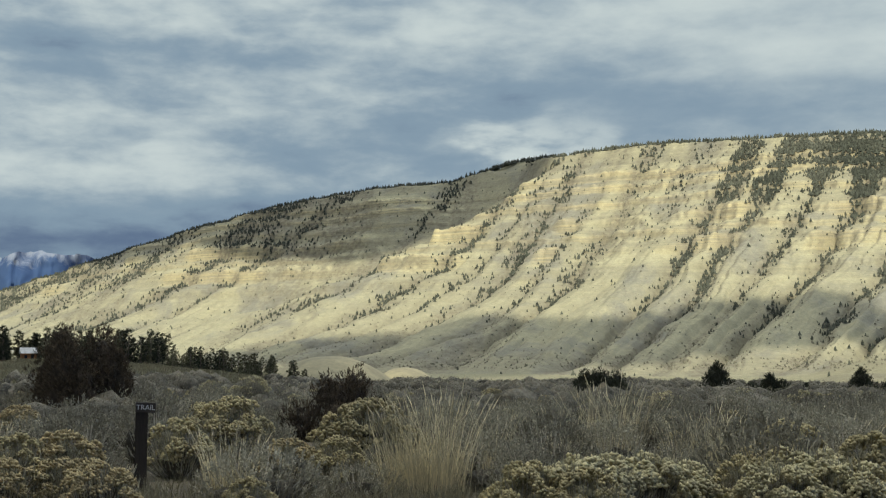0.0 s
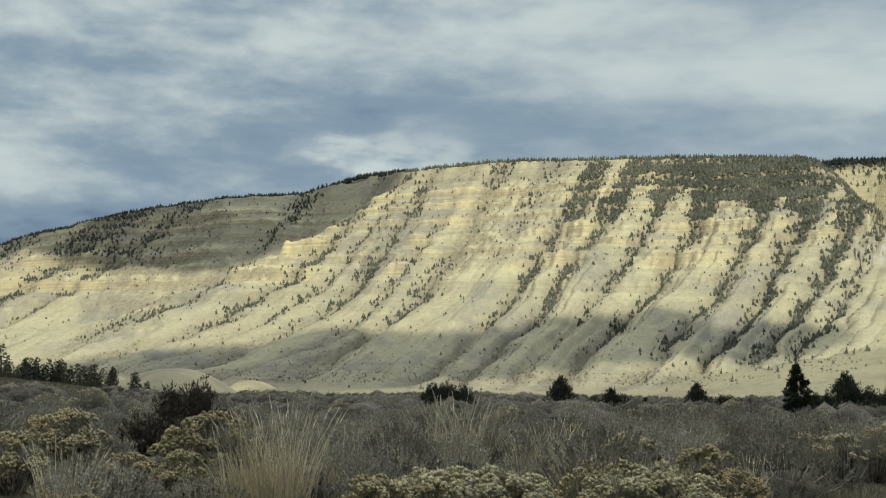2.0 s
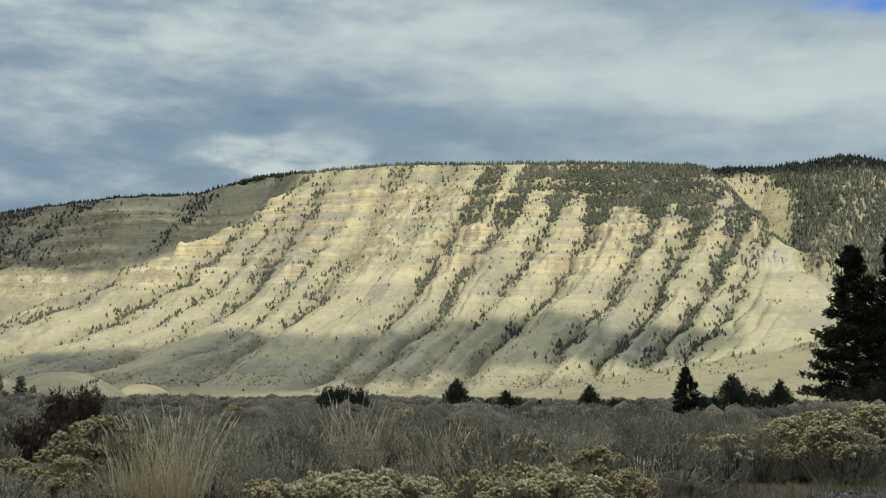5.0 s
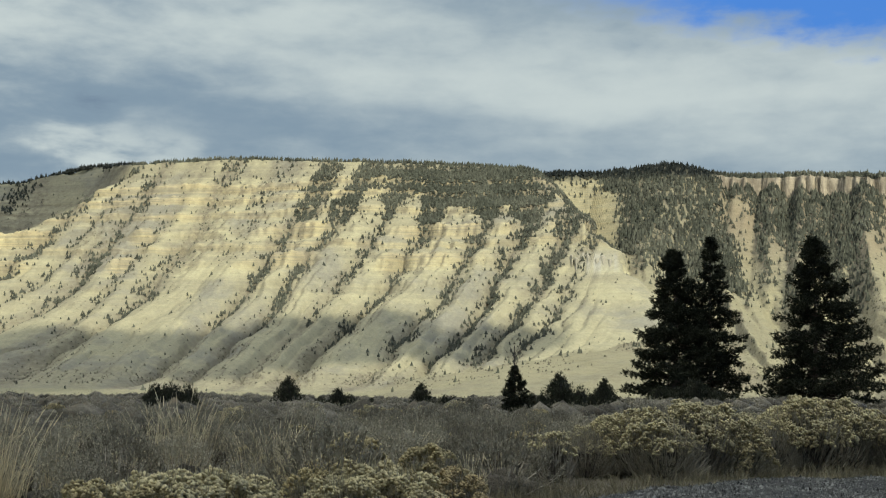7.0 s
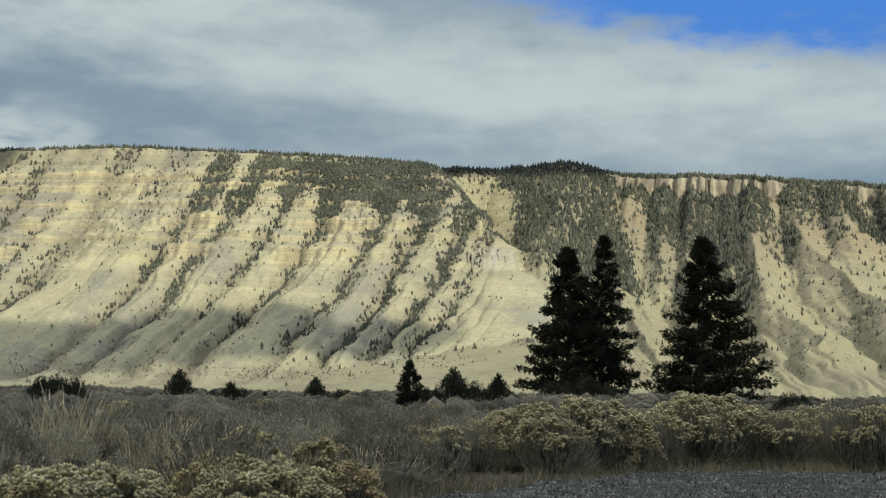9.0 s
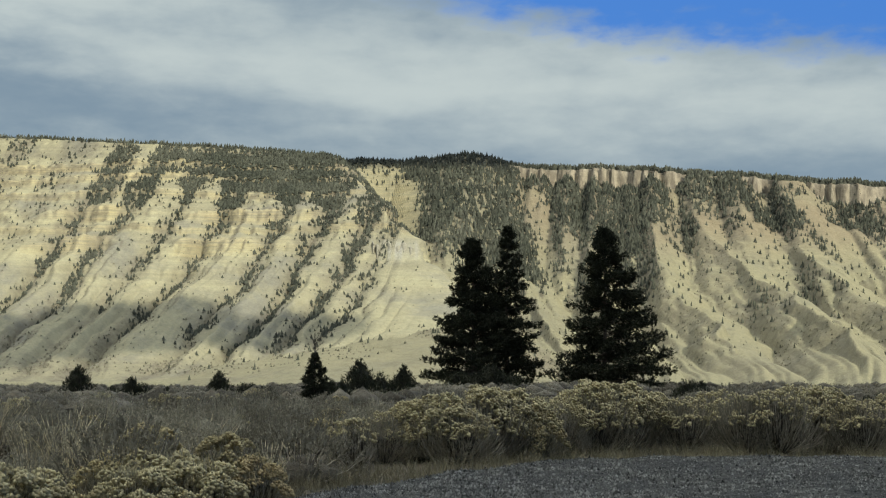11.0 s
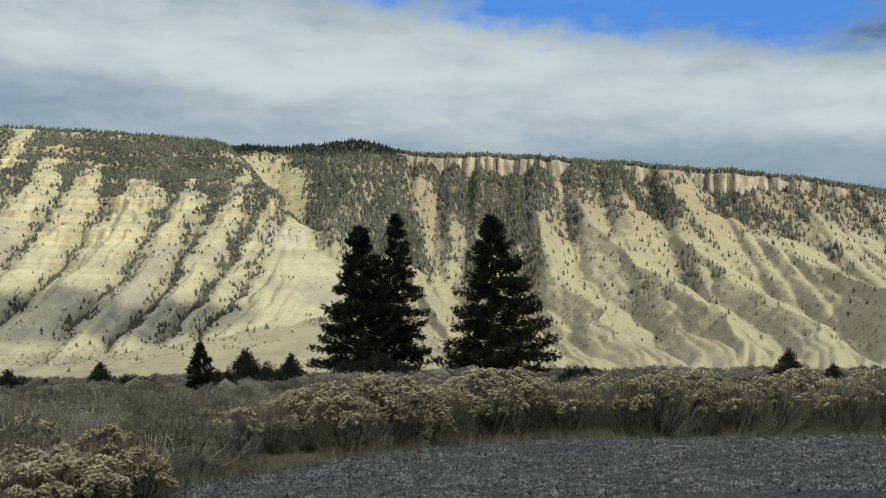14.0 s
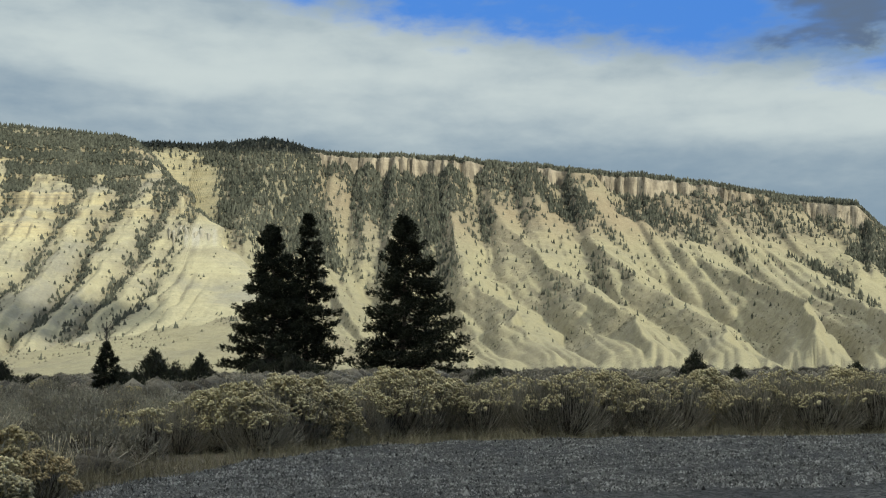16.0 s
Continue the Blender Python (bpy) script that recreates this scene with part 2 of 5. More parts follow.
M_BLOOM_PALE = surface("pale_bloom", (0.61, 0.545, 0.33), (0.50, 0.445, 0.265), 2.5, pieces=0.25, bump=0.5, bump_scale=160, depth=0.01, through_light=0.3)
M_BLOOM_RUST = surface("rusty_bloom", (0.54, 0.44, 0.245), (0.43, 0.355, 0.20), 2.5, pieces=0.25, bump=0.5, bump_scale=160, depth=0.01, through_light=0.3)
M_STRAW = surface("straw", (0.80, 0.715, 0.48), (0.64, 0.56, 0.37), 1.5, pieces=0.3, spread=0.08, bump=0.0, through_light=0.2)
M_JUNIPER = surface("juniper_green", (0.034, 0.040, 0.024), (0.055, 0.058, 0.034), 1.5, pieces=0.4, spread=0.2, bump=0.0)
M_RUSSET = surface("russet_juniper", (0.068, 0.051, 0.033), (0.105, 0.080, 0.050), 1.5, pieces=0.4, bump=0.0)
M_PINE = surface("fir_needles", (0.028, 0.034, 0.020), (0.047, 0.052, 0.030), 0.6, pieces=0.45, bump=0.0)
# needle colour paled and greyed to include the haze of distance
M_FARPINE = surface("far_conifer", (0.052, 0.059, 0.046), (0.086, 0.092, 0.072), 0.01, pieces=0.45, bump=0.0)
M_SCRUB = surface("slope_scrub", (0.12, 0.115, 0.085), (0.17, 0.16, 0.115), 0.02, pieces=0.4, bump=0.0)
# core colours are darker than the leaves: the shade inside a shrub, painted
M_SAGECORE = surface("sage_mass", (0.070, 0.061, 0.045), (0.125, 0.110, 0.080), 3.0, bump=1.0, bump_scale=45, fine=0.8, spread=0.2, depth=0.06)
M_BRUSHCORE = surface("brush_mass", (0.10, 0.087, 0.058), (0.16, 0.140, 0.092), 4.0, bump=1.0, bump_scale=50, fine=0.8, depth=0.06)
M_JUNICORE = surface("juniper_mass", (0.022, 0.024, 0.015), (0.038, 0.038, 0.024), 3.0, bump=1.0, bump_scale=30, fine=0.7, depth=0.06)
M_BARK = surface("bark", (0.10, 0.08, 0.06), (0.16, 0.135, 0.11), 4.0, bump=0.8, stretch=(1, 1, 0.3))
M_DEADWOOD = surface("bleached_wood", (0.10, 0.088, 0.072), (0.065, 0.057, 0.048), 4.0, bump=0.5)
M_POST = surface("dark_post_wood", (0.030, 0.024, 0.019), (0.050, 0.040, 0.030), 6.0, bump=0.6, stretch=(1, 1, 0.12), rough=0.8)
M_PLATE = surface("brown_sign_plate", (0.045, 0.036, 0.030), (0.06, 0.048, 0.040), 8.0, rough=0.6, bump=0.1)
M_LETTER = surface("white_lettering", (0.72, 0.72, 0.70), (0.60, 0.60, 0.58), 20.0, rough=0.6, bump=0.0)
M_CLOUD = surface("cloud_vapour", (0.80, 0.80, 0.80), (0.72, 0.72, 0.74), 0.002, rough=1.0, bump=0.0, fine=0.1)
M_WALLBOARD = surface("cabin_wall", (0.38, 0.17, 0.06), (0.30, 0.14, 0.06), 1.0, bump=0.2)
M_ROOF = surface("pale_roof", (0.62, 0.62, 0.60), (0.50, 0.50, 0.49), 1.0, bump=0.2)
M_DARKGLASS = surface("dark_glass", (0.03, 0.035, 0.04), (0.04, 0.045, 0.05), 1.0, rough=0.1, bump=0.0)

# ------------------------------------------------------------ helpers for meshes
def hashed(ix, iy, seed):
    h = (ix.astype(np.int64) * 374761393 + iy.astype(np.int64) * 668265263 + seed * 1442695041) & 0xFFFFFFFF
    h = ((h ^ (h >> 13)) * 1274126177) & 0xFFFFFFFF
    return ((h ^ (h >> 16)) & 0xFFFF) / 65535.0


def vnoise(x, y, seed=0):
    """Smooth value noise from -1 to 1."""
    x, y = np.asarray(x, float), np.asarray(y, float)
    ix, iy = np.floor(x), np.floor(y)
    fx, fy = x - ix, y - iy
    fx, fy = fx ** 3 * (fx * (fx * 6 - 15) + 10), fy ** 3 * (fy * (fy * 6 - 15) + 10)
    a, b = hashed(ix, iy, seed), hashed(ix + 1, iy, seed)
    c, d = hashed(ix, iy + 1, seed), hashed(ix + 1, iy + 1, seed)
    return ((a + (b - a) * fx) * (1 - fy) + (c + (d - c) * fx) * fy) * 2 - 1


def fbm(x, y, octaves=4, seed=0, gain=0.5):
    total, amp = 0.0, 1.0
    for k in range(octaves):
        total = total + amp * vnoise(x * 2 ** k, y * 2 ** k, seed + 17 * k)
        amp *= gain
    return total


def smooth(v, lo, hi):
    t = np.clip((v - lo) / (hi - lo), 0, 1)
    return t * t * (3 - 2 * t)


def mesh_object(name, verts, faces, material, parent=None, label="", flat=True):
    """One mesh object out of arrays of places and faces."""
    me = bpy.data.meshes.new(name)
    me.from_pydata([tuple(v) for v in verts] if not isinstance(verts, np.ndarray) else verts.tolist(), [], faces if not isinstance(faces, np.ndarray) else faces.tolist())
    me.materials.append(material)
    if not flat:
        me.shade_smooth()
    me.update()
    ob = new(name, me)
    if parent is not None:
        ob.parent = parent
    if label:
        ob["label"] = label
    return ob


def part(name, bm, material, parent, label=""):
    me = bpy.data.meshes.new(name)
    bm.to_mesh(me)
    bm.free()
    me.materials.append(material)
    ob = new(name, me)
    ob.parent = parent
    if label:
        ob["label"] = label
    return ob


def grid_faces(rows, cols, closed=False):
    i, j = np.meshgrid(np.arange(rows - 1), np.arange(cols if closed else cols - 1), indexing="ij")
    k = (j + 1) % cols
    return np.stack([i * cols + j, i * cols + k, (i + 1) * cols + k, (i + 1) * cols + j], -1).reshape(-1, 4)


def thing(name, label, category, group="", x=0.0, y=0.0, z=0.0, turn=0.0, kind=""):
    ob = new(name)
    ob.matrix_basis = pose(x, y, z, 0, 0, turn)
    return tagged(ob, label, category, group, kind)


def polar(az, r):
    return r * sin(radians(az)), r * cos(radians(az))


# ------------------------------------------------------------ ground near the camera
def ground_height(az, r):
    """Height of the sage flat: az in degrees from +y clockwise, r in metres."""
    az, r = np.asarray(az, float), np.asarray(r, float)
    side = smooth(-az, 5, 17) * (az > -120)
    fall = np.where(r > 15, -0.0100 * (r - 15), 0.0) * (1 - side) + side * np.clip(r - 30, 0, 400) * 0.0062
    inside = smooth(az, -40, -30) * (1 - smooth(az, 72, 84))
    edge = 150 + 130 * side
    drop = -46 * smooth(r, edge, edge + 330)
    x, y = r * np.sin(np.radians(az)), r * np.cos(np.radians(az))
    rough = 0.10 * fbm(x / 7, y / 7, 3, 5) * smooth(r, 16, 40) + 0.5 * fbm(x / 60, y / 60, 2, 6) * smooth(r, 70, 160)
    back = 90 * smooth(r, 400, 2600) * (1 + 0.5 * fbm(x / 700, y / 700, 3, 9))
    return np.where(r > 15, inside * (fall + drop) + (1 - inside) * back, 0.0) + rough


def gravel_edge(az):
    """How far the gravel reaches."""
    return np.interp(az, [-180, -120, -40, 0, 15, 22, 26.5, 30, 33, 36, 40, 47, 55, 62, 75, 110, 180], [8, 7, 6.5, 8, 10.5, 13.6, 15.6, 17, 18.6, 20.2, 21.3, 22.4, 23.6, 25.0, 25, 14, 8]) + 0.35 * vnoise(np.asarray(az) * 0.6, np.zeros_like(np.asarray(az, float)), 3)


def build_ground():
    az = np.concatenate([np.arange(-30, 72, 0.7), np.arange(72, 330, 4.0)])
    az = np.where(az > 180, az - 360, az)
    r = np.concatenate([[0.001], np.geomspace(4, 160, 150), np.geomspace(168, 5200, 50)])
    A, R = np.meshgrid(az, r)
    Z = ground_height(A, R)
    X, Y = R * np.sin(np.radians(A)), R * np.cos(np.radians(A))
    v = np.stack([X, Y, Z], -1).reshape(-1, 3)
    ob = mesh_object("ground", v, grid_faces(len(r), len(az), True).tolist() + [list(range(len(az)))], M_SOIL, flat=False)
    tagged(ob, "dry brown soil of a sage flat dropping to a valley", "ground", kind="structure")
    # gravel pull-out, a thin layer on the soil
    az = np.arange(-180, 180, 1.0)
    t = np.concatenate([[0.0001], np.linspace(0.1, 1.0, 40)])
    A, T = np.meshgrid(az, t)
    R = T * gravel_edge(A)
    Z = ground_height(A, R) + 0.035 * (1 - smooth(T, 0.93, 1.0)) + 0.004 + 0.012 * vnoise(R * np.sin(np.radians(A)) * 2, R * np.cos(np.radians(A)) * 2, 8) * (1 - smooth(T, 0.9, 1.0))
    v = np.stack([R * np.sin(np.radians(A)), R * np.cos(np.radians(A)), Z], -1).reshape(-1, 3)
    ob = mesh_object("gravel_lot", v, grid_faces(len(t), len(az), True).tolist() + [list(range(len(az)))], M_GRAVEL, flat=False)
    tagged(ob, "grey crushed gravel of a roadside pull-out", "gravel", kind="structure")


build_ground()


# ------------------------------------------------------------ the mountain
def ridge_frame(az, r, normal):
    """Along the ridge and away from the viewer, for a ridge whose face looks along -normal."""
    a = np.radians(az - normal)
    return r * np.sin(a), r * np.cos(a)


N1, D1, L1 = 35.0, 2400.0, 900.0   # long face: azimuth it backs on to, distance of crest, depth of the slope
N2, D2, L2 = 40.0, 2600.0, 1180.0  # rim with the cliff band


def crest_one(az):
    return np.interp(az, [-40, -30, -21.3, -16.2, -12, -7.5, -3.5, 0.4, 3.8, 7.9, 10.2, 15.4, 20, 25.7, 40], [0.5, 1.2, 3.1, 5.0, 6.5, 7.75, 8.5, 8.85, 9.88, 10.33, 10.58, 10.63, 10.63, 10.28, 10.2])


def crest_two(az):
    return np.interp(az, [12, 24, 28.6, 32.3, 35.6, 38.8, 44, 48.3, 53, 58.4, 61.3, 62.4, 64, 67, 75], [0.6, 9.95, 10.40, 10.55, 10.20, 10.13, 9.63, 8.98, 8.43, 7.5, 6.85, 5.7, 4.6, 3.2, 1.0])


def profile(s):
    return np.where(s > 0, 0.36 * s + 0.64 * np.clip(s, 0, 9) ** 2.3, 0.30 * s)


def gully(u, n, seed, width, twist=0.0):
    """Rounded spurs with sharp gullies between them: 0 in the gully, near 1 on the spur."""
    w = (u + twist * (n - 1950)) / width + 0.55 * fbm(u / (2.4 * width), n / 520, 2, seed)
    return np.abs(np.sin(w * pi / 1.0)) ** 0.75


# gullies of the long face and knife ridges of the rim, each named by the azimuth where it meets the crest, with its depth
BEDS_ONE = ((-13.4, 0.6), (-10.8, 0.7), (-8.0, 0.6), (-5.2, 0.9), (-3.0, 0.9), (-0.4, 0.35), (1.9, 0.7), (4.4, 0.9), (5.9, 0.6), (7.3, 0.9), (9.1, 0.6), (10.5, 1.0), (12.7, 0.4),
            (15.0, 1.0), (17.1, 0.8), (19.4, 0.65), (21.5, 1.1), (24.5, 0.75), (26.6, 1.1), (28.5, 0.85), (29.8, 0.6))
RIDGES_TWO = ((30.5, 0.5), (33.4, 0.6), (36.6, 0.75), (40.1, 0.8), (42.8, 0.9), (45.6, 0.7), (49.0, 1.1), (52.6, 0.85), (56.0, 0.9), (59.0, 0.8))


def run_one(az, el):
    """Water on the long face runs down to the left: the azimuth at the crest of the line through a place."""
    lean = np.interp(az, [-20, -8, -3, 2, 8, 16, 24, 30], [1.3, 1.2, 1.0, 0.78, 0.68, 0.66, 0.5, 0.4])
    return az + lean * np.where(el > 4, 10 - el, 6 + 1.5 * (4 - el))


def run_two(az, el):
    """Under the rim the ridges run down to the right."""
    return az - np.interp(az, [30, 38, 44, 50, 56, 62], [0.2, 0.5, 0.55, 0.9, 1.15, 1.2]) * (8.5 - el)


def nearest_line(run, lines, wide, power=0.5):
    """1 on a line, falling on both sides to 0."""
    best = np.zeros(np.shape(run))
    for at, strong in lines:
        best = np.maximum(best, strong * (1 - np.clip(np.abs(run - at) / wide, 0, 1) ** power))
    return best


def wooded_bed(run, wide):
    best = np.zeros(np.shape(run))
    for at, strong in BEDS_ONE:
        best = np.maximum(best, np.clip(1.6 * strong - 0.4, 0, 1) * np.exp(-((run - at - 0.10) / wide) ** 2))
    return best


def hard_bed(z, at, high, soft=5.0):
    """A bed that stands as a cliff: the slope steepens at its height and eases again above and below."""
    return high * (smooth(z, at - soft, at + soft) - 0.5 - np.clip((z - at) / 70.0, -0.5, 0.5))


def reach_of(az):
    return np.maximum(D1 / np.cos(np.radians(az - N1)) * (1 + 0.06 * np.exp(-((az + 1.6) / 5.0) ** 2)), (D2 * 1.03) / np.cos(np.radians(az - N2)) * smooth(az, 22, 30))


def mountain(az, r):
    """Height, and what the woods, brush and rock follow."""
    o = {}
    u, n = ridge_frame(az, r, N1)
    # long face
    # a bowl lies back behind one large spur that comes down to the left
    s0 = np.clip((n - (D1 - L1)) / L1, 0, 1)
    behind = 6.3 - 29 * (1 - s0) - az + 0.35 * fbm(u / 120, n / 120, 2, 33)
    bowl = smooth(behind, 0, 2.4) * (1 - smooth(behind, 4.5, 13)) * smooth(s0, 0.45, 0.65)
    shift = 150 * bowl + 22 * fbm(u / 420, n * 0, 3, 31)
    H = (D1 + shift) / np.cos(np.radians(az - N1)) * np.tan(np.radians(crest_one(az))) + EYE
    s = (n - shift - (D1 - L1)) / L1
    z1 = -20 + (H + 20) * profile(np.minimum(s, 1))
    amp = np.sin(pi * np.clip(s, 0, 1) ** 0.66) ** 0.7
    run = run_one(az, np.degrees(np.arctan2(z1, r))) + 0.30 * fbm(u / 130, n / 170, 3, 35) + 0.10 * fbm(u / 30, n / 40, 2, 36)
    tame = 1 - 0.75 * smooth(behind, 0.5, 2.0) * (1 - smooth(behind, 5.5, 9)) * smooth(s0, 0.5, 0.7)
    vale = nearest_line(run, BEDS_ONE, 1.5)
    rill = np.abs(np.sin(run * pi / 0.83 + 1.3 * fbm(u / 90, n / 260, 2, 47))) ** 0.6
    fine = np.abs(np.sin(run * pi / 0.31 + 1.6 * fbm(u / 50, n / 160, 2, 53))) ** 0.7
    z1 = z1 + amp * tame * (9 - 40 * vale + 8 * (rill - 0.7) * smooth(fbm(u / 140, n / 200, 2, 49), -0.5, 0.5) + 2.4 * (fine - 0.6) * (1 - 0.8 * smooth(az, 22, 25)))
    bed = wooded_bed(run, 0.48) * (1 - 0.7 * smooth(behind, 0.5, 2.0) * (1 - smooth(behind, 4, 6)))
    g_big = 1 - np.clip(1.3 * vale, 0, 1)
    wash = wooded_bed(run, 0.15) * smooth(s, 0.0, 0.1)
    # hard beds stand out as steps
    zz = z1 + 10 * fbm(u / 260, n / 260, 2, 61)
    here = smooth(s, 0.25, 0.4) * tame
    some = smooth(fbm(u / 150, n / 700, 3, 67), -0.5, 0.35)
    z1 = z1 + here * some * (hard_bed(zz, 295, 32) + hard_bed(zz, 222, 26, 6) + hard_bed(zz, 168, 14, 7)) + here * (hard_bed(zz, 345, 9, 3) + hard_bed(zz, 385, 10, 3) + hard_bed(zz, 415, 12, 3) + hard_bed(zz, 262, 9, 3))
    bedded = here * (np.exp(-((zz - 298) / 12) ** 2) * some + 0.8 * np.exp(-((zz - 225) / 16) ** 2) * some + np.exp(-((zz - 388) / 7) ** 2) + np.exp(-((zz - 418) / 9) ** 2) + 0.7 * np.exp(-((zz - 347) / 5) ** 2) + 0.5 * np.exp(-((zz - 264) / 5) ** 2))
    z1 = z1 + np.clip(bedded, 0, 1) * (7 * np.abs(fbm(u / 20, n / 20, 3, 63)) - 2.5) + 3.0 * smooth(z1, 150, 240) * (1 - smooth(z1, 330, 380)) * tame * fbm(u / 16, n / 22, 2, 65)
    z1 = np.where(s > 1, np.minimum(z1, H + 0.02 * (n - D1)), np.minimum(z1, H + 3))
    # the face ends at a shoulder above a side valley
    end = D1 * tan(radians(25.9 - N1))
    hip = H - 1.12 * (u - end) + 9 * (gully(n, u, 71, 130.0) - 0.6) + 5 * (gully(n, u, 73, 45.0) - 0.6)
    hip = hip + 9 * np.abs(vnoise(n / 16, u * 0, 75)) * np.exp(-((hip - 215) / 45) ** 2)
    hip = hip + hard_bed(hip, 305, 34, 6) + hard_bed(hip, 215, 40, 9)
    k = 10.0
    z1 = -k * np.logaddexp(-z1 / k, -np.where(u > end - 160, hip, 2000) / k)
    # the rim with cliffs
    u2, n2 = ridge_frame(az, r, N2)
    H2 = D2 / np.cos(np.radians(az - N2)) * np.tan(np.radians(crest_two(az))) + EYE - 11
    wav = 34 * fbm(u2 / 170, n2 * 0, 4, 81) + 24 * np.abs(vnoise(u2 / 24, n2 * 0, 83)) + 13 * np.abs(vnoise(u2 / 9, n2 * 0, 84))
    band = smooth(az, 34.0, 35.2) * (1 - smooth(az, 61.5, 62.0)) * (0.12 + 0.88 * smooth(fbm(u2 / 120, n2 * 0, 3, 85), -0.55, 0.05))
    cliff_h = 54 * band * (0.72 + 0.28 * fbm(u2 / 40, n2 * 0, 3, 86))
    broad = 34 * fbm(u2 / 170, n2 * 0, 2, 81)
    s2 = (n2 - broad - (D2 - L2)) / L2
    z2 = -24 + (H2 - cliff_h + 24) * profile(np.minimum(s2, 1))
    amp2 = np.sin(pi * np.clip(s2 + 0.08, 0, 1) ** np.interp(az, [36, 44], [0.62, 0.5])) ** 0.9
    run2 = run_two(az, np.degrees(np.arctan2(z2, r))) + 0.5 * fbm(u2 / 260, n2 / 300, 3, 87) + 0.15 * fbm(u2 / 60, n2 / 60, 2, 88)
    h_big = nearest_line(run2, RIDGES_TWO, 2.1, 0.75)
    h_mid = np.abs(np.sin(run2 * pi / 1.15 + 1.5 * fbm(u2 / 150, n2 / 300, 2, 97))) ** 0.6
    h_small = np.abs(np.sin(run2 * pi / 0.37 + 1.5 * fbm(u2 / 60, n2 / 200, 2, 99))) ** 0.7
    z2 = z2 + amp2 * ((86 * h_big - 32) * smooth(s2, -0.06, 0.28) + 11 * smooth(az, 27, 37) * (h_mid - 0.7) + 2.6 * (h_small - 0.7))
    rise = smooth(n2 - wav - D2, 0, 12)
    z2 = np.where(s2 >= 1, H2 - cliff_h, z2) + cliff_h * rise + np.clip(n2 - wav - D2 - 12, 0, 130) * 0.11
    # banded slope at the head of the side valley
    z2 = z2 + smooth(30.5 - az, 0, 2) * smooth(s2, 0.5, 0.7) * (hard_bed(z2, 330, 14, 3) + hard_bed(z2, 362, 12, 3) + hard_bed(z2, 398, 12, 3) + hard_bed(z2, 430, 12, 3))
    # fan of washed-out soil in front of the side valley
    fx, fy = polar(32.5, 1780.0)
    x, y = r * np.sin(np.radians(az)), r * np.cos(np.radians(az))
    dist = np.sqrt((x - fx) ** 2 + (y - fy) ** 2)
    z3 = 62 - (0.17 + 0.14 * smooth(az, 33, 37)) * dist + 3 * fbm(x / 60, y / 60, 3, 103)
    k = 4.0
    z = k * np.logaddexp(np.logaddexp(z1 / k, z2 / k), z3 / k)
    z = z + 2.0 * fbm(x / 38, y / 38, 4, 107) * smooth(z, -30, 60)
    chalk = np.exp(-((az - 29.0) / 1.0) ** 4) * np.exp(-((z - 212) / 24) ** 4) * (0.4 + 0.6 * smooth(vnoise(az * 5, z * 0, 77), -0.3, 0.3))
    bedded = bedded + np.exp(-((z - 306) / 15) ** 2) * smooth(az, 26.2, 26.8) * (1 - smooth(az, 29.0, 29.6))
    o.update(chalk=chalk, z=z, front=(z1 > z2) & (z1 > z3), back=(z2 >= z1) & (z2 > z3), u=u, n=n, s=s, s2=s2, u2=u2, n2=n2, g_big=g_big, wash=wash, h_big=h_big, behind=behind, bed=bed, bedded=bedded, band=band,
             foot=n2 - wav - D2, x=x, y=y)
    return o


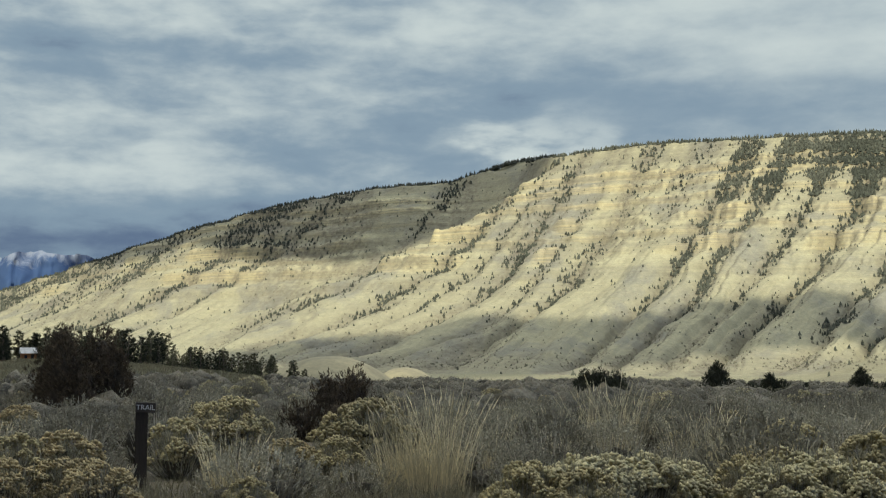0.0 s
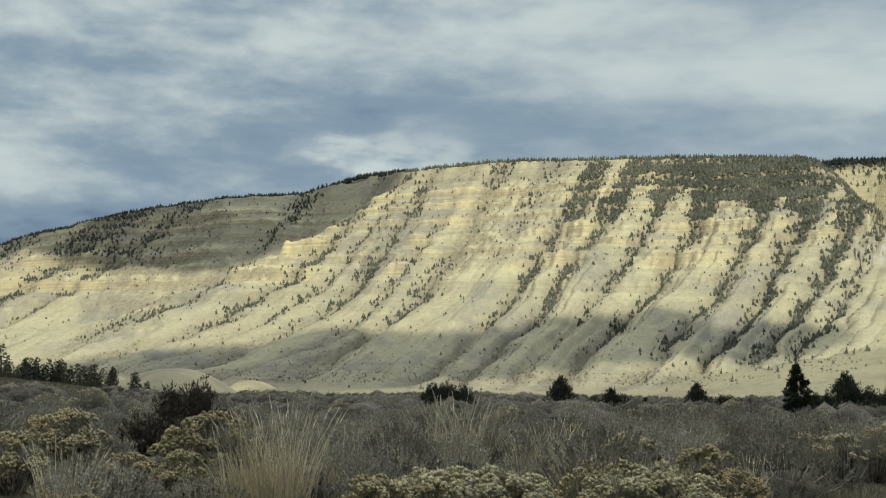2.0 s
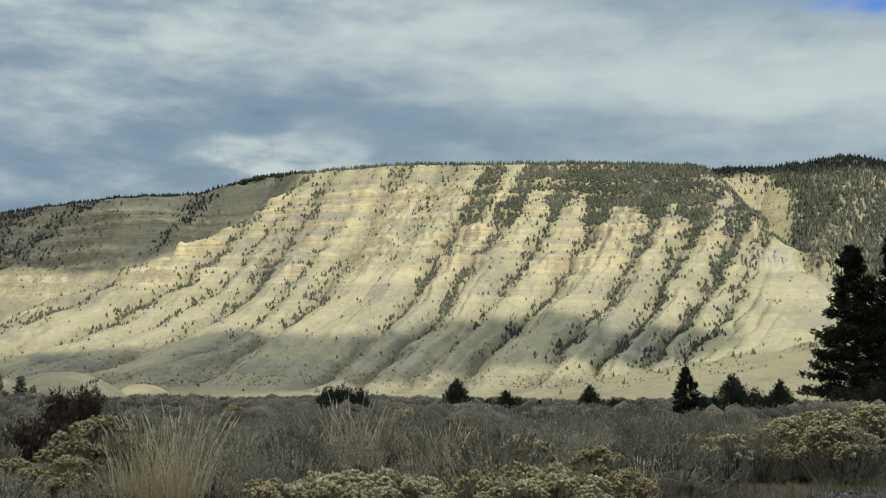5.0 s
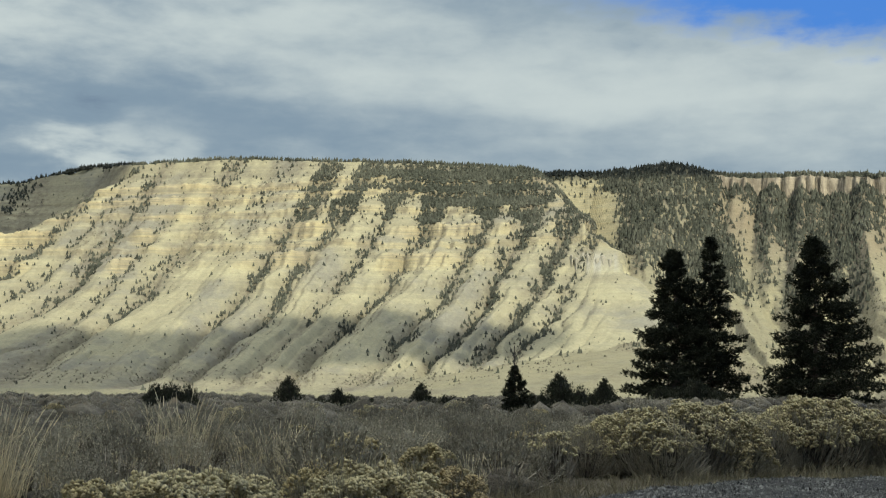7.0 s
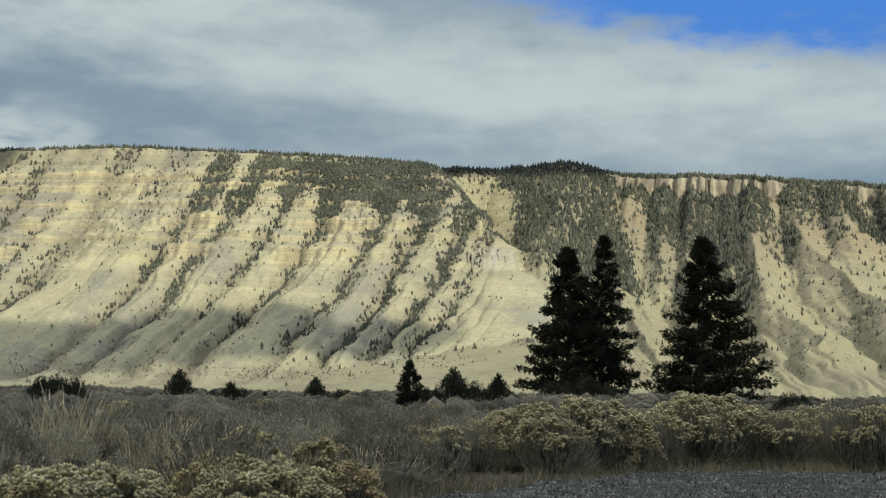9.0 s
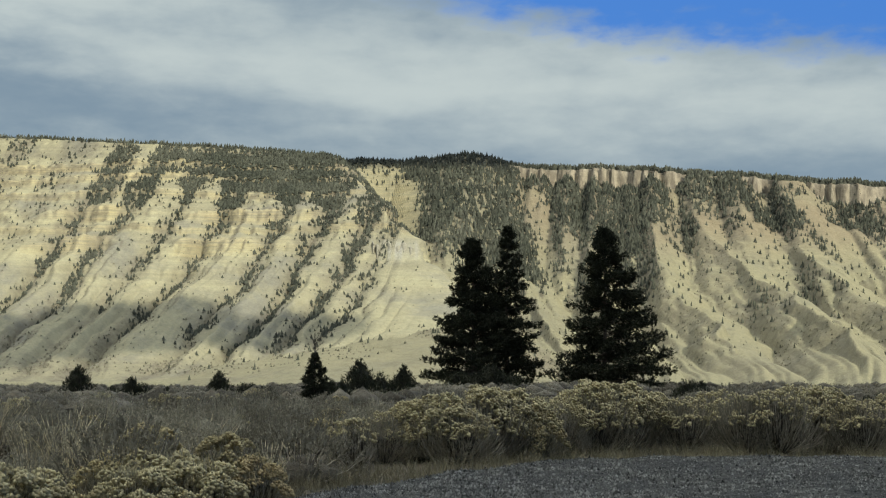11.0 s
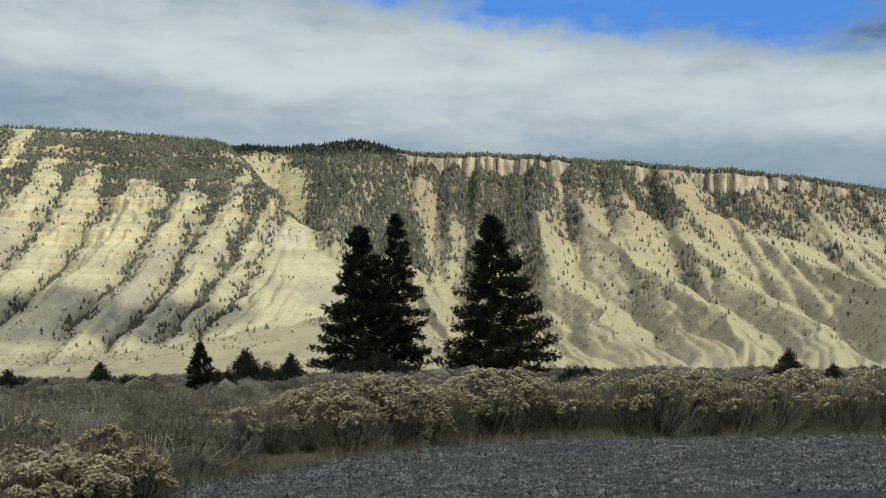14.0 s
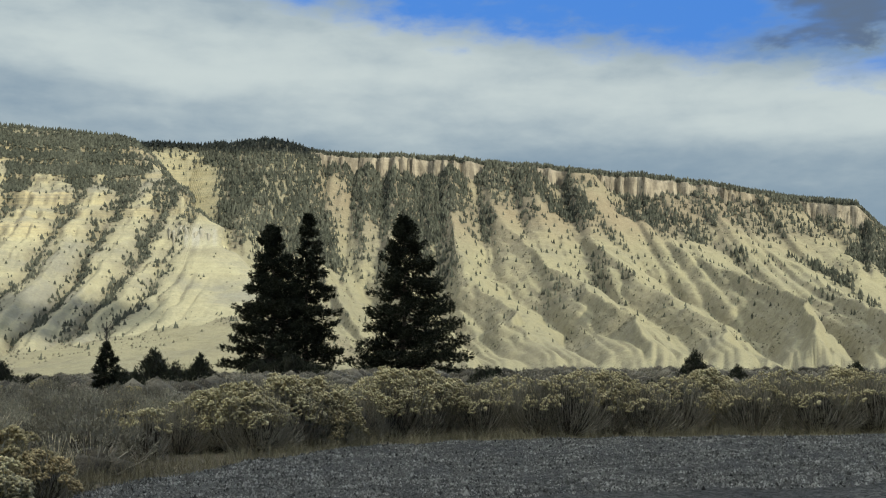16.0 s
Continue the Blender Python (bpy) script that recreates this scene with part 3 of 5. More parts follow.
def cover(az, r):
    """Height, woods, brush, ledges and cliffs. Left-facing slopes get more trees, and a brush tone that also paints
    their shade.
    """
    o = mountain(az, r)
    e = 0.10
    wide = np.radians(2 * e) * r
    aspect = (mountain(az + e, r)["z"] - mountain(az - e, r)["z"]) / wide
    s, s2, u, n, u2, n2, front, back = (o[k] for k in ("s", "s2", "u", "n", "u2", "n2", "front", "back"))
    left_facing = smooth(aspect, 0.10, 0.60)
    low1 = 1 - smooth(o["g_big"] + 0.12 * fbm(u / 25, n / 25, 2, 143), 0.30, 0.75)
    patch = smooth(fbm(u / 130, n / 220, 3, 111), -0.35, 0.45)
    side = smooth(az, 8, 20)
    upper = smooth(s + 0.09 * fbm(u / 140, n / 140, 3, 113), 0.84 - 0.14 * side, 0.98) * (0.25 + 0.75 * side) * (0.25 + 0.75 * smooth(fbm(u / 60, n / 110, 3, 115), -0.35, 0.35))
    block = smooth(az + 1.2 * fbm(u / 90, n / 90, 2, 112), 17.5, 22.5) * (1 - smooth(az, 25.6, 26.2)) * smooth(s + 0.06 * fbm(u / 80, n / 80, 2, 114), 0.86, 0.91) * (0.55 + 0.45 * smooth(fbm(u / 50, n / 90, 3, 116), -0.4, 0.1))
    left = smooth(-az, 3.5, 9) * smooth(s, 0.62, 0.9) * (0.25 + 0.6 * patch)
    bare = smooth(o["behind"], 0.3, 1.2) * (1 - smooth(o["behind"], 4.5, 6.5)) * smooth(0.97 - s, 0, 0.08)
    dry = np.exp(-((az - 8.6) / 1.6) ** 2) * smooth(s, 0.45, 0.6)
    wood1 = np.clip(np.maximum(0.55 * low1 * (0.05 + 0.75 * patch), 1.25 * o["bed"] * (0.3 + 0.7 * smooth(fbm(u / 28, n / 28, 2, 145), -0.7, 0.2))) * smooth(s, np.interp(az, [10, 20], [0.30, 0.12]), np.interp(az, [10, 20], [0.52, 0.36])) + upper * (0.3 + 0.7 * low1) + 0.55 * smooth(az, 12.5, 16) * smooth(s + 0.05 * fbm(u / 70, n / 70, 2, 146), 0.78, 0.90) * (0.25 + 0.75 * low1) + 1.6 * block + left, 0, 1) * (1 - 0.9 * bare) * (1 - 0.85 * dry)
    patch2 = smooth(fbm(u2 / 170, n2 / 240, 3, 117), -0.35, 0.35)
    belt = smooth(s2 + 0.13 * fbm(u2 / 130, n2 / 170, 3, 119) + 0.16 * (0.5 - o["h_big"]), np.interp(az, [36, 46], [0.62, 0.76]), np.interp(az, [36, 46], [0.76, 0.86]))
    bald = 1 - smooth(az, 29.5, 30.9)
    chute = np.exp(-((az - 35.5 - 3 * (1 - s2)) / 0.6) ** 4) * smooth(s2, 0.45, 0.6) * (1 - smooth(s2, 0.95, 0.98))
    wood2 = np.clip(0.6 * left_facing * patch2 * smooth(s2, 0.3, 0.55) + belt * (0.5 + 0.5 * np.maximum(left_facing, patch2)) + 0.5 * (1 - smooth(o["h_big"], 0.1, 0.4)) * patch2 * smooth(s2, 0.35, 0.6), 0, 1) * (1 - 0.95 * bald * (1 - smooth(s2, 0.91, 0.95))) + smooth(s2 - 0.06 * (1 - smooth(az, 28.8, 29.8)), 0.92, 0.95) * smooth(az, 25, 27) * (1 - smooth(az, 33, 35))
    wood2 = wood2 + smooth(az, 29.3, 30.4) * (1 - smooth(az, 34.6, 35.6)) * smooth(s2 + 0.06 * fbm(u2 / 70, n2 / 70, 2, 118), 0.50, 0.66) * (0.40 + 0.45 * patch2)
    wood2 = np.clip(wood2, 0, 1) * (1 - 0.75 * chute)
    wood = np.where(front, wood1, np.where(back, wood2, 0.06))
    crest = np.where(front, s > 1.0, back & (o["foot"] > 14))
    # flank and gully terms double as shade; the bare term greys the shaded bowl
    brush = np.where(front, np.maximum(0.85 * np.maximum(0.9 * left_facing, low1) * (0.35 + 0.65 * patch), np.maximum(o["bed"], 1.2 * o["wash"])) + 0.45 * smooth(0.20 - s, 0, 0.12) + 0.3 * upper + 0.8 * block + 0.6 * left + 0.35 * bare * smooth(s, 0.5, 0.65), np.where(back, (0.40 * wood2 + 0.75 * smooth(aspect + 0.22 * fbm(u2 / 60, n2 / 60, 3, 141), -0.05, 0.45) + 0.25 * belt) * (1 - 0.8 * bald) * (1 - 0.6 * chute), 0.2 + 0.6 * patch))
    cliff = np.where(back & (o["foot"] > -4) & (o["foot"] < 16), o["band"], 0.0)
    wood, brush = wood * (1 - o["chalk"]), brush * (1 - o["chalk"])
    o["bedded"] = np.clip(o["bedded"], 0, 1)
    return o["z"], wood, np.clip(brush, 0, 1), np.where(front, o["bedded"], 0.9 * bald * smooth(s2, 0.5, 0.7)), cliff, front, crest, np.where(front, (s - 1) * L1, o["foot"]), np.where(front, o["chalk"], 0.0)


def build_mountain():
    az = np.arange(-27.0, 70.0, 0.092)
    q = np.concatenate([np.linspace(0.28, 0.56, 12)[:-1], np.linspace(0.56, 0.80, 120)[:-1], np.linspace(0.80, 1.02, 190), np.linspace(1.024, 1.2, 10)])
    A, Q = np.meshgrid(az, q)
    R = Q * reach_of(A)
    z, wood, brush, ledge, cliff, front, crest, rim, chalk = cover(A, R)
    X, Y = R * np.sin(np.radians(A)), R * np.cos(np.radians(A))
    warm = np.where(front, 0.0, smooth(z, 170, 290) * smooth(A, 33, 36) * (0.55 + 0.45 * smooth(fbm(A / 3, z / 60, 3, 171), -0.4, 0.4)))
    ob = mesh_object("mountain", np.stack([X, Y, z], -1).reshape(-1, 3), grid_faces(len(q), len(az)), M_SLOPE, flat=False)
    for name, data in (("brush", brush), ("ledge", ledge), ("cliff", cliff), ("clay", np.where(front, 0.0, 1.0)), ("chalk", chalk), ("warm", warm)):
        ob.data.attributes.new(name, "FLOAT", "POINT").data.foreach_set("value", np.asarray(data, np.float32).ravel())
    tagged(ob, "long pale tan badland mountain with gullies, beds and a cliff rim", "mountain", kind="structure")


build_mountain()


def build_chalk():
    """A short wall of fluted pale pinnacles on the shoulder above the side valley."""
    az = np.arange(27.2, 30.15, 0.016)
    r = np.arange(1850.0, 2500.0, 3.0)
    A, R = np.meshgrid(az, r)
    z = mountain(A, R)["z"]
    low, high = 186 + 9 * vnoise(az * 1.7, az * 0, 161), 240 + 12 * vnoise(az * 2.3, az * 0, 163)
    r0 = r[np.argmax(z > low[None], 0)]
    r1 = r[np.argmax(z > high[None], 0)]
    t = np.linspace(0, 1, 46)[:, None]
    flute = np.abs(np.sin(az * pi / 0.30 + 2.2 * vnoise(az * 1.9, az * 0, 165))) ** 1.1
    ends = smooth(az, 27.3, 27.9) * (1 - smooth(az, 29.5, 30.05)) * (0.35 + 0.65 * smooth(vnoise(az * 1.6, az * 0, 167), -0.4, 0.1))
    step = np.where(t < 0.82, 0.16 * t / 0.82, 0.16 + 0.84 * ((t - 0.82) / 0.18) ** 1.2)
    out = ends * (step * 1.0) + (1 - ends) * t
    rr = r0 + (r1 - r0) * out + ends * (1 - t ** 3) * 42 * (1 - flute) + ends * 1.6 * vnoise(az * 22, t * 30, 169) - 2 + 9 * (1 - ends)
    zz = low - 3 + (high - low) * t * (0.82 + 0.18 * flute * ends + 0.18 * (1 - ends))
    v = np.stack([rr * np.sin(np.radians(az)), rr * np.cos(np.radians(az)), zz - 5 * (1 - ends)], -1).reshape(-1, 3)
    ob = mesh_object("chalk_cliff", v, grid_faces(46, len(az)), M_CHALK, flat=False)
    tagged(ob, "pale fluted chalky pinnacles on the mountain's shoulder", "cliff", kind="structure")


M_CHALK = surface("chalk_rock", (0.345, 0.33, 0.262), (0.27, 0.257, 0.205), 0.05, bump=0.5, bump_scale=0.5, depth=1.5, fine=0.25)
build_chalk()


def build_far_woods():
    """Small conifers and junipers on the mountain."""
    rng = np.random.default_rng(4)
    N = 240000
    A = rng.uniform(-26, 69, N)
    R = rng.uniform(0.60, 1.06, N) * reach_of(A) * (1 + 0.15 * smooth(A, 24, 25.5) * (1 - smooth(A, 27, 30)))
    # more on the wooded brow of the long face
    A[:8000] = rng.triangular(12.5, 24.0, 26.4, 8000)
    R[:8000] = rng.uniform(0.94, 1.0, 8000) * D1 / np.cos(np.radians(A[:8000] - N1))
    z, wood, brush, ledge, cliff, front, crest, rim, chalk = cover(A, R)
    chance = np.where(crest, np.where(rim < 130, 0.85, 0.05), np.where(front, 0.002 + 0.016 * smooth(z, 110, 250) * smooth(A, -16, -4), 0.004 + 0.02 * smooth(z, 80, 200)) + 0.46 * wood ** 1.5 + 0.16 * smooth(wood, 0.85, 1.0)) * (cliff < 0.3)
    chance = np.where(z < 5, 0.25 * chance, chance)
    keep = np.flatnonzero(rng.random(N) < chance)[:72000]
    count = len(keep)
    x, y, zz = R[keep] * np.sin(np.radians(A[keep])), R[keep] * np.cos(np.radians(A[keep])), z[keep]
    h = np.where(front[keep], rng.uniform(4.0, 9.5, count), rng.uniform(6.0, 14.0, count)) * np.where(wood[keep] < 0.3, 0.75, np.where(wood[keep] > 0.6, 1.15, 1.0))
    h = np.where(crest[keep], rng.uniform(7.0, 13.0, count) * np.where(front[keep], 1.0, 1.3), h)
    w = h * np.where(front[keep] & ~crest[keep], rng.uniform(0.34, 0.56, count), rng.uniform(0.24, 0.40, count))
    turn = rng.uniform(0, 2 * pi, count)
    # two stacked, skewed cones of four sides
    K = 4
    ring = np.arange(K) * 2 * pi / K
    V, F = [], []
    for lo, hi, width in ((0.0, 0.68, 1.0), (0.38, 1.0, 0.66)):
        ang = turn[:, None] + ring[None] + lo
        jit = rng.uniform(0.7, 1.25, (count, K))
        bx = x[:, None] + np.cos(ang) * w[:, None] * width * jit
        by = y[:, None] + np.sin(ang) * w[:, None] * width * jit
        bz = zz[:, None] + h[:, None] * lo + rng.uniform(-0.08, 0.08, (count, K)) * h[:, None] - 0.3
        base = sum(len(v) for v in V)
        tip = np.stack([x + rng.uniform(-0.1, 0.1, count) * w, y, zz + h * hi], -1)
        V.append(np.concatenate([np.stack([bx, by, bz], -1), tip[:, None]], 1).reshape(-1, 3))
        i = np.arange(count)[:, None] * (K + 1) + base
        k = np.arange(K)[None]
        F.append(np.stack([i + k, i + (k + 1) % K, i + K + 0 * k], -1).reshape(-1, 3))
    ob = mesh_object("mountain_woods", np.concatenate(V), np.concatenate(F), M_FARPINE)
    tagged(ob, "dark scattered conifers and junipers on the mountain slopes", "trees", kind="stuff")


build_far_woods()


def build_scrub():
    """Low bushes dotted over the bare slopes."""
    rng = np.random.default_rng(14)
    N = 130000
    A = rng.uniform(-24, 66, N)
    R = rng.uniform(0.60, 1.0, N) * reach_of(A)
    z, wood, brush, ledge, cliff, front, crest, rim, chalk = cover(A, R)
    x, y = R * np.sin(np.radians(A)), R * np.cos(np.radians(A))
    keep = np.flatnonzero(rng.random(N) < (0.006 + 0.34 * brush ** 1.6 + 0.04 * smooth(fbm(x / 90, y / 90, 3, 151), 0.0, 0.5)) * (z > -15))[:45000]
    count = len(keep)
    size = rng.uniform(1.0, 2.6, count)[:, None, None]
    top = np.array([(1, 0, 0), (-0.5, 0.87, 0), (-0.5, -0.87, 0), (0.0, 0.0, 1.25)])
    v = np.stack([x[keep], y[keep], z[keep] - 0.2], -1)[:, None] + top[None] * size * rng.uniform(0.7, 1.3, (count, 4, 1))
    f = (np.array([(0, 1, 3), (1, 2, 3), (2, 0, 3)])[None] + (np.arange(count) * 4)[:, None, None]).reshape(-1, 3)
    ob = mesh_object("mountain_scrub", v.reshape(-1, 3), f, M_SCRUB)
    tagged(ob, "low grey-green scrub dotted over the bare slopes", "bushes", kind="stuff")


build_scrub()


def build_distance():
    """Blue snow-topped range far up the valley, and two sunlit knolls past the flat."""
    az = np.arange(-30, -9, 0.1)
    crest = 4.75 + 0.55 * np.exp(-((az + 20.3) / 1.4) ** 2) + 0.25 * fbm(az / 1.3, az * 0, 4, 121) + 0.2 * np.sin(az)
    rows = np.linspace(0, 1, 60)
    r0 = 4820.0
    A, T = np.meshgrid(az, rows)
    E = -1.5 + (crest[None] + 1.5) * T
    R = r0 - 500 * (1 - T) + 90 * fbm(A / 0.9, T * 3, 5, 123)
    v = np.stack([R * np.sin(np.radians(A)), R * np.cos(np.radians(A)), R * np.tan(np.radians(E))], -1).reshape(-1, 3)
    f = grid_faces(len(rows), len(az))
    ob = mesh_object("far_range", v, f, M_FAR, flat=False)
    tagged(ob, "distant blue mountain range with snow on its tops", "mountains", kind="structure")
    for caz, r, wide, deep, high, lab in ((-5.7, 420.0, 26.0, 34.0, 2.5, "smooth grassy knoll half in shade"), (-1.9, 455.0, 16.0, 26.0, -1.9, "low pale sunlit knoll")):
        cx, cy = polar(caz, r)
        g = np.linspace(-1, 1, 41)
        U, W = np.meshgrid(g, g)
        d = np.sqrt(U ** 2 + W ** 2)
        ca, sa = cos(radians(caz)), sin(radians(caz))
        px, py = U * wide * 1.9, W * deep * 1.9
        X, Y = cx + px * ca + py * sa, cy - px * sa + py * ca
        Z = -24 + (high + 24) * np.exp(-(d * 1.45) ** 2.4) + 0.25 * fbm(X / 9, Y / 9, 3, 131)
        ob = mesh_object("knoll", np.stack([X, Y, Z], -1).reshape(-1, 3), grid_faces(41, 41), M_KNOLL, flat=False)
        tagged(ob, lab, "hill", kind="structure")


M_KNOLL = surface("pale_grass_knoll", (0.31, 0.28, 0.18), (0.23, 0.21, 0.14), 0.08, bump=0.4, depth=0.2)
build_distance()


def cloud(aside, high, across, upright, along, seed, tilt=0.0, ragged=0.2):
    """An unseen cloud behind the viewer, towards the sun, added to cast a patch of shade; aside and high are measured
    square to the sunlight.
    """
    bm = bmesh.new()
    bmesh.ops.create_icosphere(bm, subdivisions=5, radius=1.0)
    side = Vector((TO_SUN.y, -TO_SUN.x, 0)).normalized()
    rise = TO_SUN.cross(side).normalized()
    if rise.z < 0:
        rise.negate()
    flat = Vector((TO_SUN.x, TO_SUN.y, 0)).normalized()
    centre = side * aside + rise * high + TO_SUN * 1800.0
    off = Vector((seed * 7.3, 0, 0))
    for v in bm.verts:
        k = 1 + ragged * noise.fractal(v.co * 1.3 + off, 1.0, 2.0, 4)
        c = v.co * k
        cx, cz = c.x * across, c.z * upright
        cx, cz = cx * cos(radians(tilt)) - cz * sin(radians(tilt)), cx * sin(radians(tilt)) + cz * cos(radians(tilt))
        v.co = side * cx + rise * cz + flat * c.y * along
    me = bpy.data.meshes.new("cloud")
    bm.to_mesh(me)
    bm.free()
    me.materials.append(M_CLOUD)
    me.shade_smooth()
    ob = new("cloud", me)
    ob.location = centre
    tagged(ob, "unseen cloud shaped and placed to shade the land", "cloud", "clouds", "structure")


# sizes and tilts are fitted to the shade wanted on the land
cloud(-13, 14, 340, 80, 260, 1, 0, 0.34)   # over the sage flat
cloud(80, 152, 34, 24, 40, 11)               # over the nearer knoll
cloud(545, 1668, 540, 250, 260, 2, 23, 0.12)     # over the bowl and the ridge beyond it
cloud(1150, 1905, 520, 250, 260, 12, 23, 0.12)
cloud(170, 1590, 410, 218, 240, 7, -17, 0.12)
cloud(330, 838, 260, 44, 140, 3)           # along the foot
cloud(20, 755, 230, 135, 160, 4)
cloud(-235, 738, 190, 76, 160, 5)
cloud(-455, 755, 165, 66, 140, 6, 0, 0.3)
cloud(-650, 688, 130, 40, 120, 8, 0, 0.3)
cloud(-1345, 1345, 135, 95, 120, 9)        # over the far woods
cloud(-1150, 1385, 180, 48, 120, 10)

# ------------------------------------------------------------ plants: builders
class Geo:
    """Collects places and faces for one mesh."""

    def __init__(self):
        self.v, self.f, self.count = [], [], 0

    def add(self, verts, faces):
        verts = np.asarray(verts, float).reshape(-1, 3)
        self.v.append(verts)
        self.f.extend((np.asarray(faces) + self.count).tolist())
        self.count += len(verts)

    def tube(self, pts, r0, r1, sides=3):
        pts = np.asarray(pts, float)
        m = len(pts)
        way = np.gradient(pts, axis=0)
        way /= np.linalg.norm(way, axis=1)[:, None] + 1e-9
        ref = np.array([0.31, 0.95, 0.05])
        a = np.cross(way, ref)
        a /= np.linalg.norm(a, axis=1)[:, None] + 1e-9
        b = np.cross(way, a)
        rad = np.linspace(r0, r1, m)[:, None, None]
        ang = np.arange(sides) * 2 * pi / sides
        ring = pts[:, None] + rad * (np.cos(ang)[None, :, None] * a[:, None] + np.sin(ang)[None, :, None] * b[:, None])
        self.add(ring.reshape(-1, 3), grid_faces(m, sides, True))

    def blades(self, base, way, length, width, rng):
        """Many thin pointed leaves at once: three corners each."""
        base, way = np.asarray(base, float), np.asarray(way, float)
        k = len(base)
        way = way / (np.linalg.norm(way, axis=1)[:, None] + 1e-9)
        side = np.cross(way, rng.normal(size=(k, 3)))
        side /= np.linalg.norm(side, axis=1)[:, None] + 1e-9
        length, width = np.broadcast_to(length, k)[:, None], np.broadcast_to(width, k)[:, None]
        tip = base + way * length
        v = np.stack([base - side * width * 0.5, base + side * width * 0.5, tip], 1).reshape(-1, 3)
        self.add(v, np.arange(3 * k).reshape(-1, 3))

    def blobs(self, centres, radius, rng, squash=0.8, coarse=False):
        """Many small lumpy clumps at once."""
        centres = np.asarray(centres, float)
        k = len(centres)
        ico, tri = OCTA if coarse else BLOB
        rad = np.broadcast_to(radius, k)[:, None, None] * rng.uniform(0.72, 1.28, (k, len(ico), 1))
        v = centres[:, None] + ico[None] * rad * np.array([1, 1, squash])
        f = (tri[None] + (np.arange(k) * len(ico))[:, None, None]).reshape(-1, 3)
        self.add(v.reshape(-1, 3), f)

    def core(self, centre, rx, h, rng, fine=True):
        """A lumpy mass that stands on the ground and hides what is behind it."""
        v, f = {True: MASS, False: BLOB, "mid": LUMP}[fine]
        k = 1 + rng.normal(0, 0.10 if fine is True else 0.16, (len(v), 1)) + 0.12 * np.sin(v[:, :1] * 5 + rng.uniform(0, 6)) * np.cos(v[:, 1:2] * 4 + rng.uniform(0, 6))
        p = v * k * [rx, rx, h * 0.58] + [0, 0, h * 0.42]
        self.add(p + np.asarray(centre), f)

    def make(self, name, material, parent=None, label="", flat=True, kind=""):
        ob = mesh_object(name, np.concatenate(self.v), self.f, material, parent, label, flat)
        return tagged(ob, kind=kind)


def blob_shape(level):
    bm = bmesh.new()
    bmesh.ops.create_icosphere(bm, subdivisions=level, radius=1.0)
    v = np.array([x.co[:] for x in bm.verts])
    f = np.array([[x.index for x in p.verts] for p in bm.faces])
    bm.free()
    return v, f


BLOB, LUMP, MASS = blob_shape(1), blob_shape(2), blob_shape(3)
OCTA = (np.array([(1, 0, 0), (-1, 0, 0), (0, 1, 0), (0, -1, 0), (0, 0, 1), (0, 0, -1)], float), np.array([(0, 2, 4), (2, 1, 4), (1, 3, 4), (3, 0, 4), (2, 0, 5), (1, 2, 5), (3, 1, 5), (0, 3, 5)]))


def dome(rng, k, rx, ry, h, low=0.1, power=0.6):
    """Points and outward ways on an uneven dome."""
    a = rng.uniform(0, 2 * pi, k)
    t = rng.uniform(low, 1, k) ** power
    lump = 1 + 0.16 * np.sin(3 * a + rng.uniform(0, 6)) + 0.10 * np.sin(7 * a + rng.uniform(0, 6)) + rng.normal(0, 0.06, k)
    c = np.sqrt(np.clip(1 - t ** 2.2, 0, 1))
    p = np.stack([rx * c * np.cos(a) * lump, ry * c * np.sin(a) * lump, h * t * (0.9 + 0.1 * lump)], -1)
    w = np.stack([np.cos(a) * c, np.sin(a) * c, t + 0.35], -1)
    return p, w


def curve_to(rng, start, end, k=4, sag=0.15):
    start, end = np.asarray(start, float), np.asarray(end, float)
    t = np.linspace(0, 1, k)[:, None]
    p = start + (end - start) * t
    flat = end - start
    out = np.array([flat[0], flat[1], 0.0])
    p = p + out * sag * np.sin(t * pi) + rng.normal(0, 0.012, (k, 3)) * np.sin(t * pi)
    return p


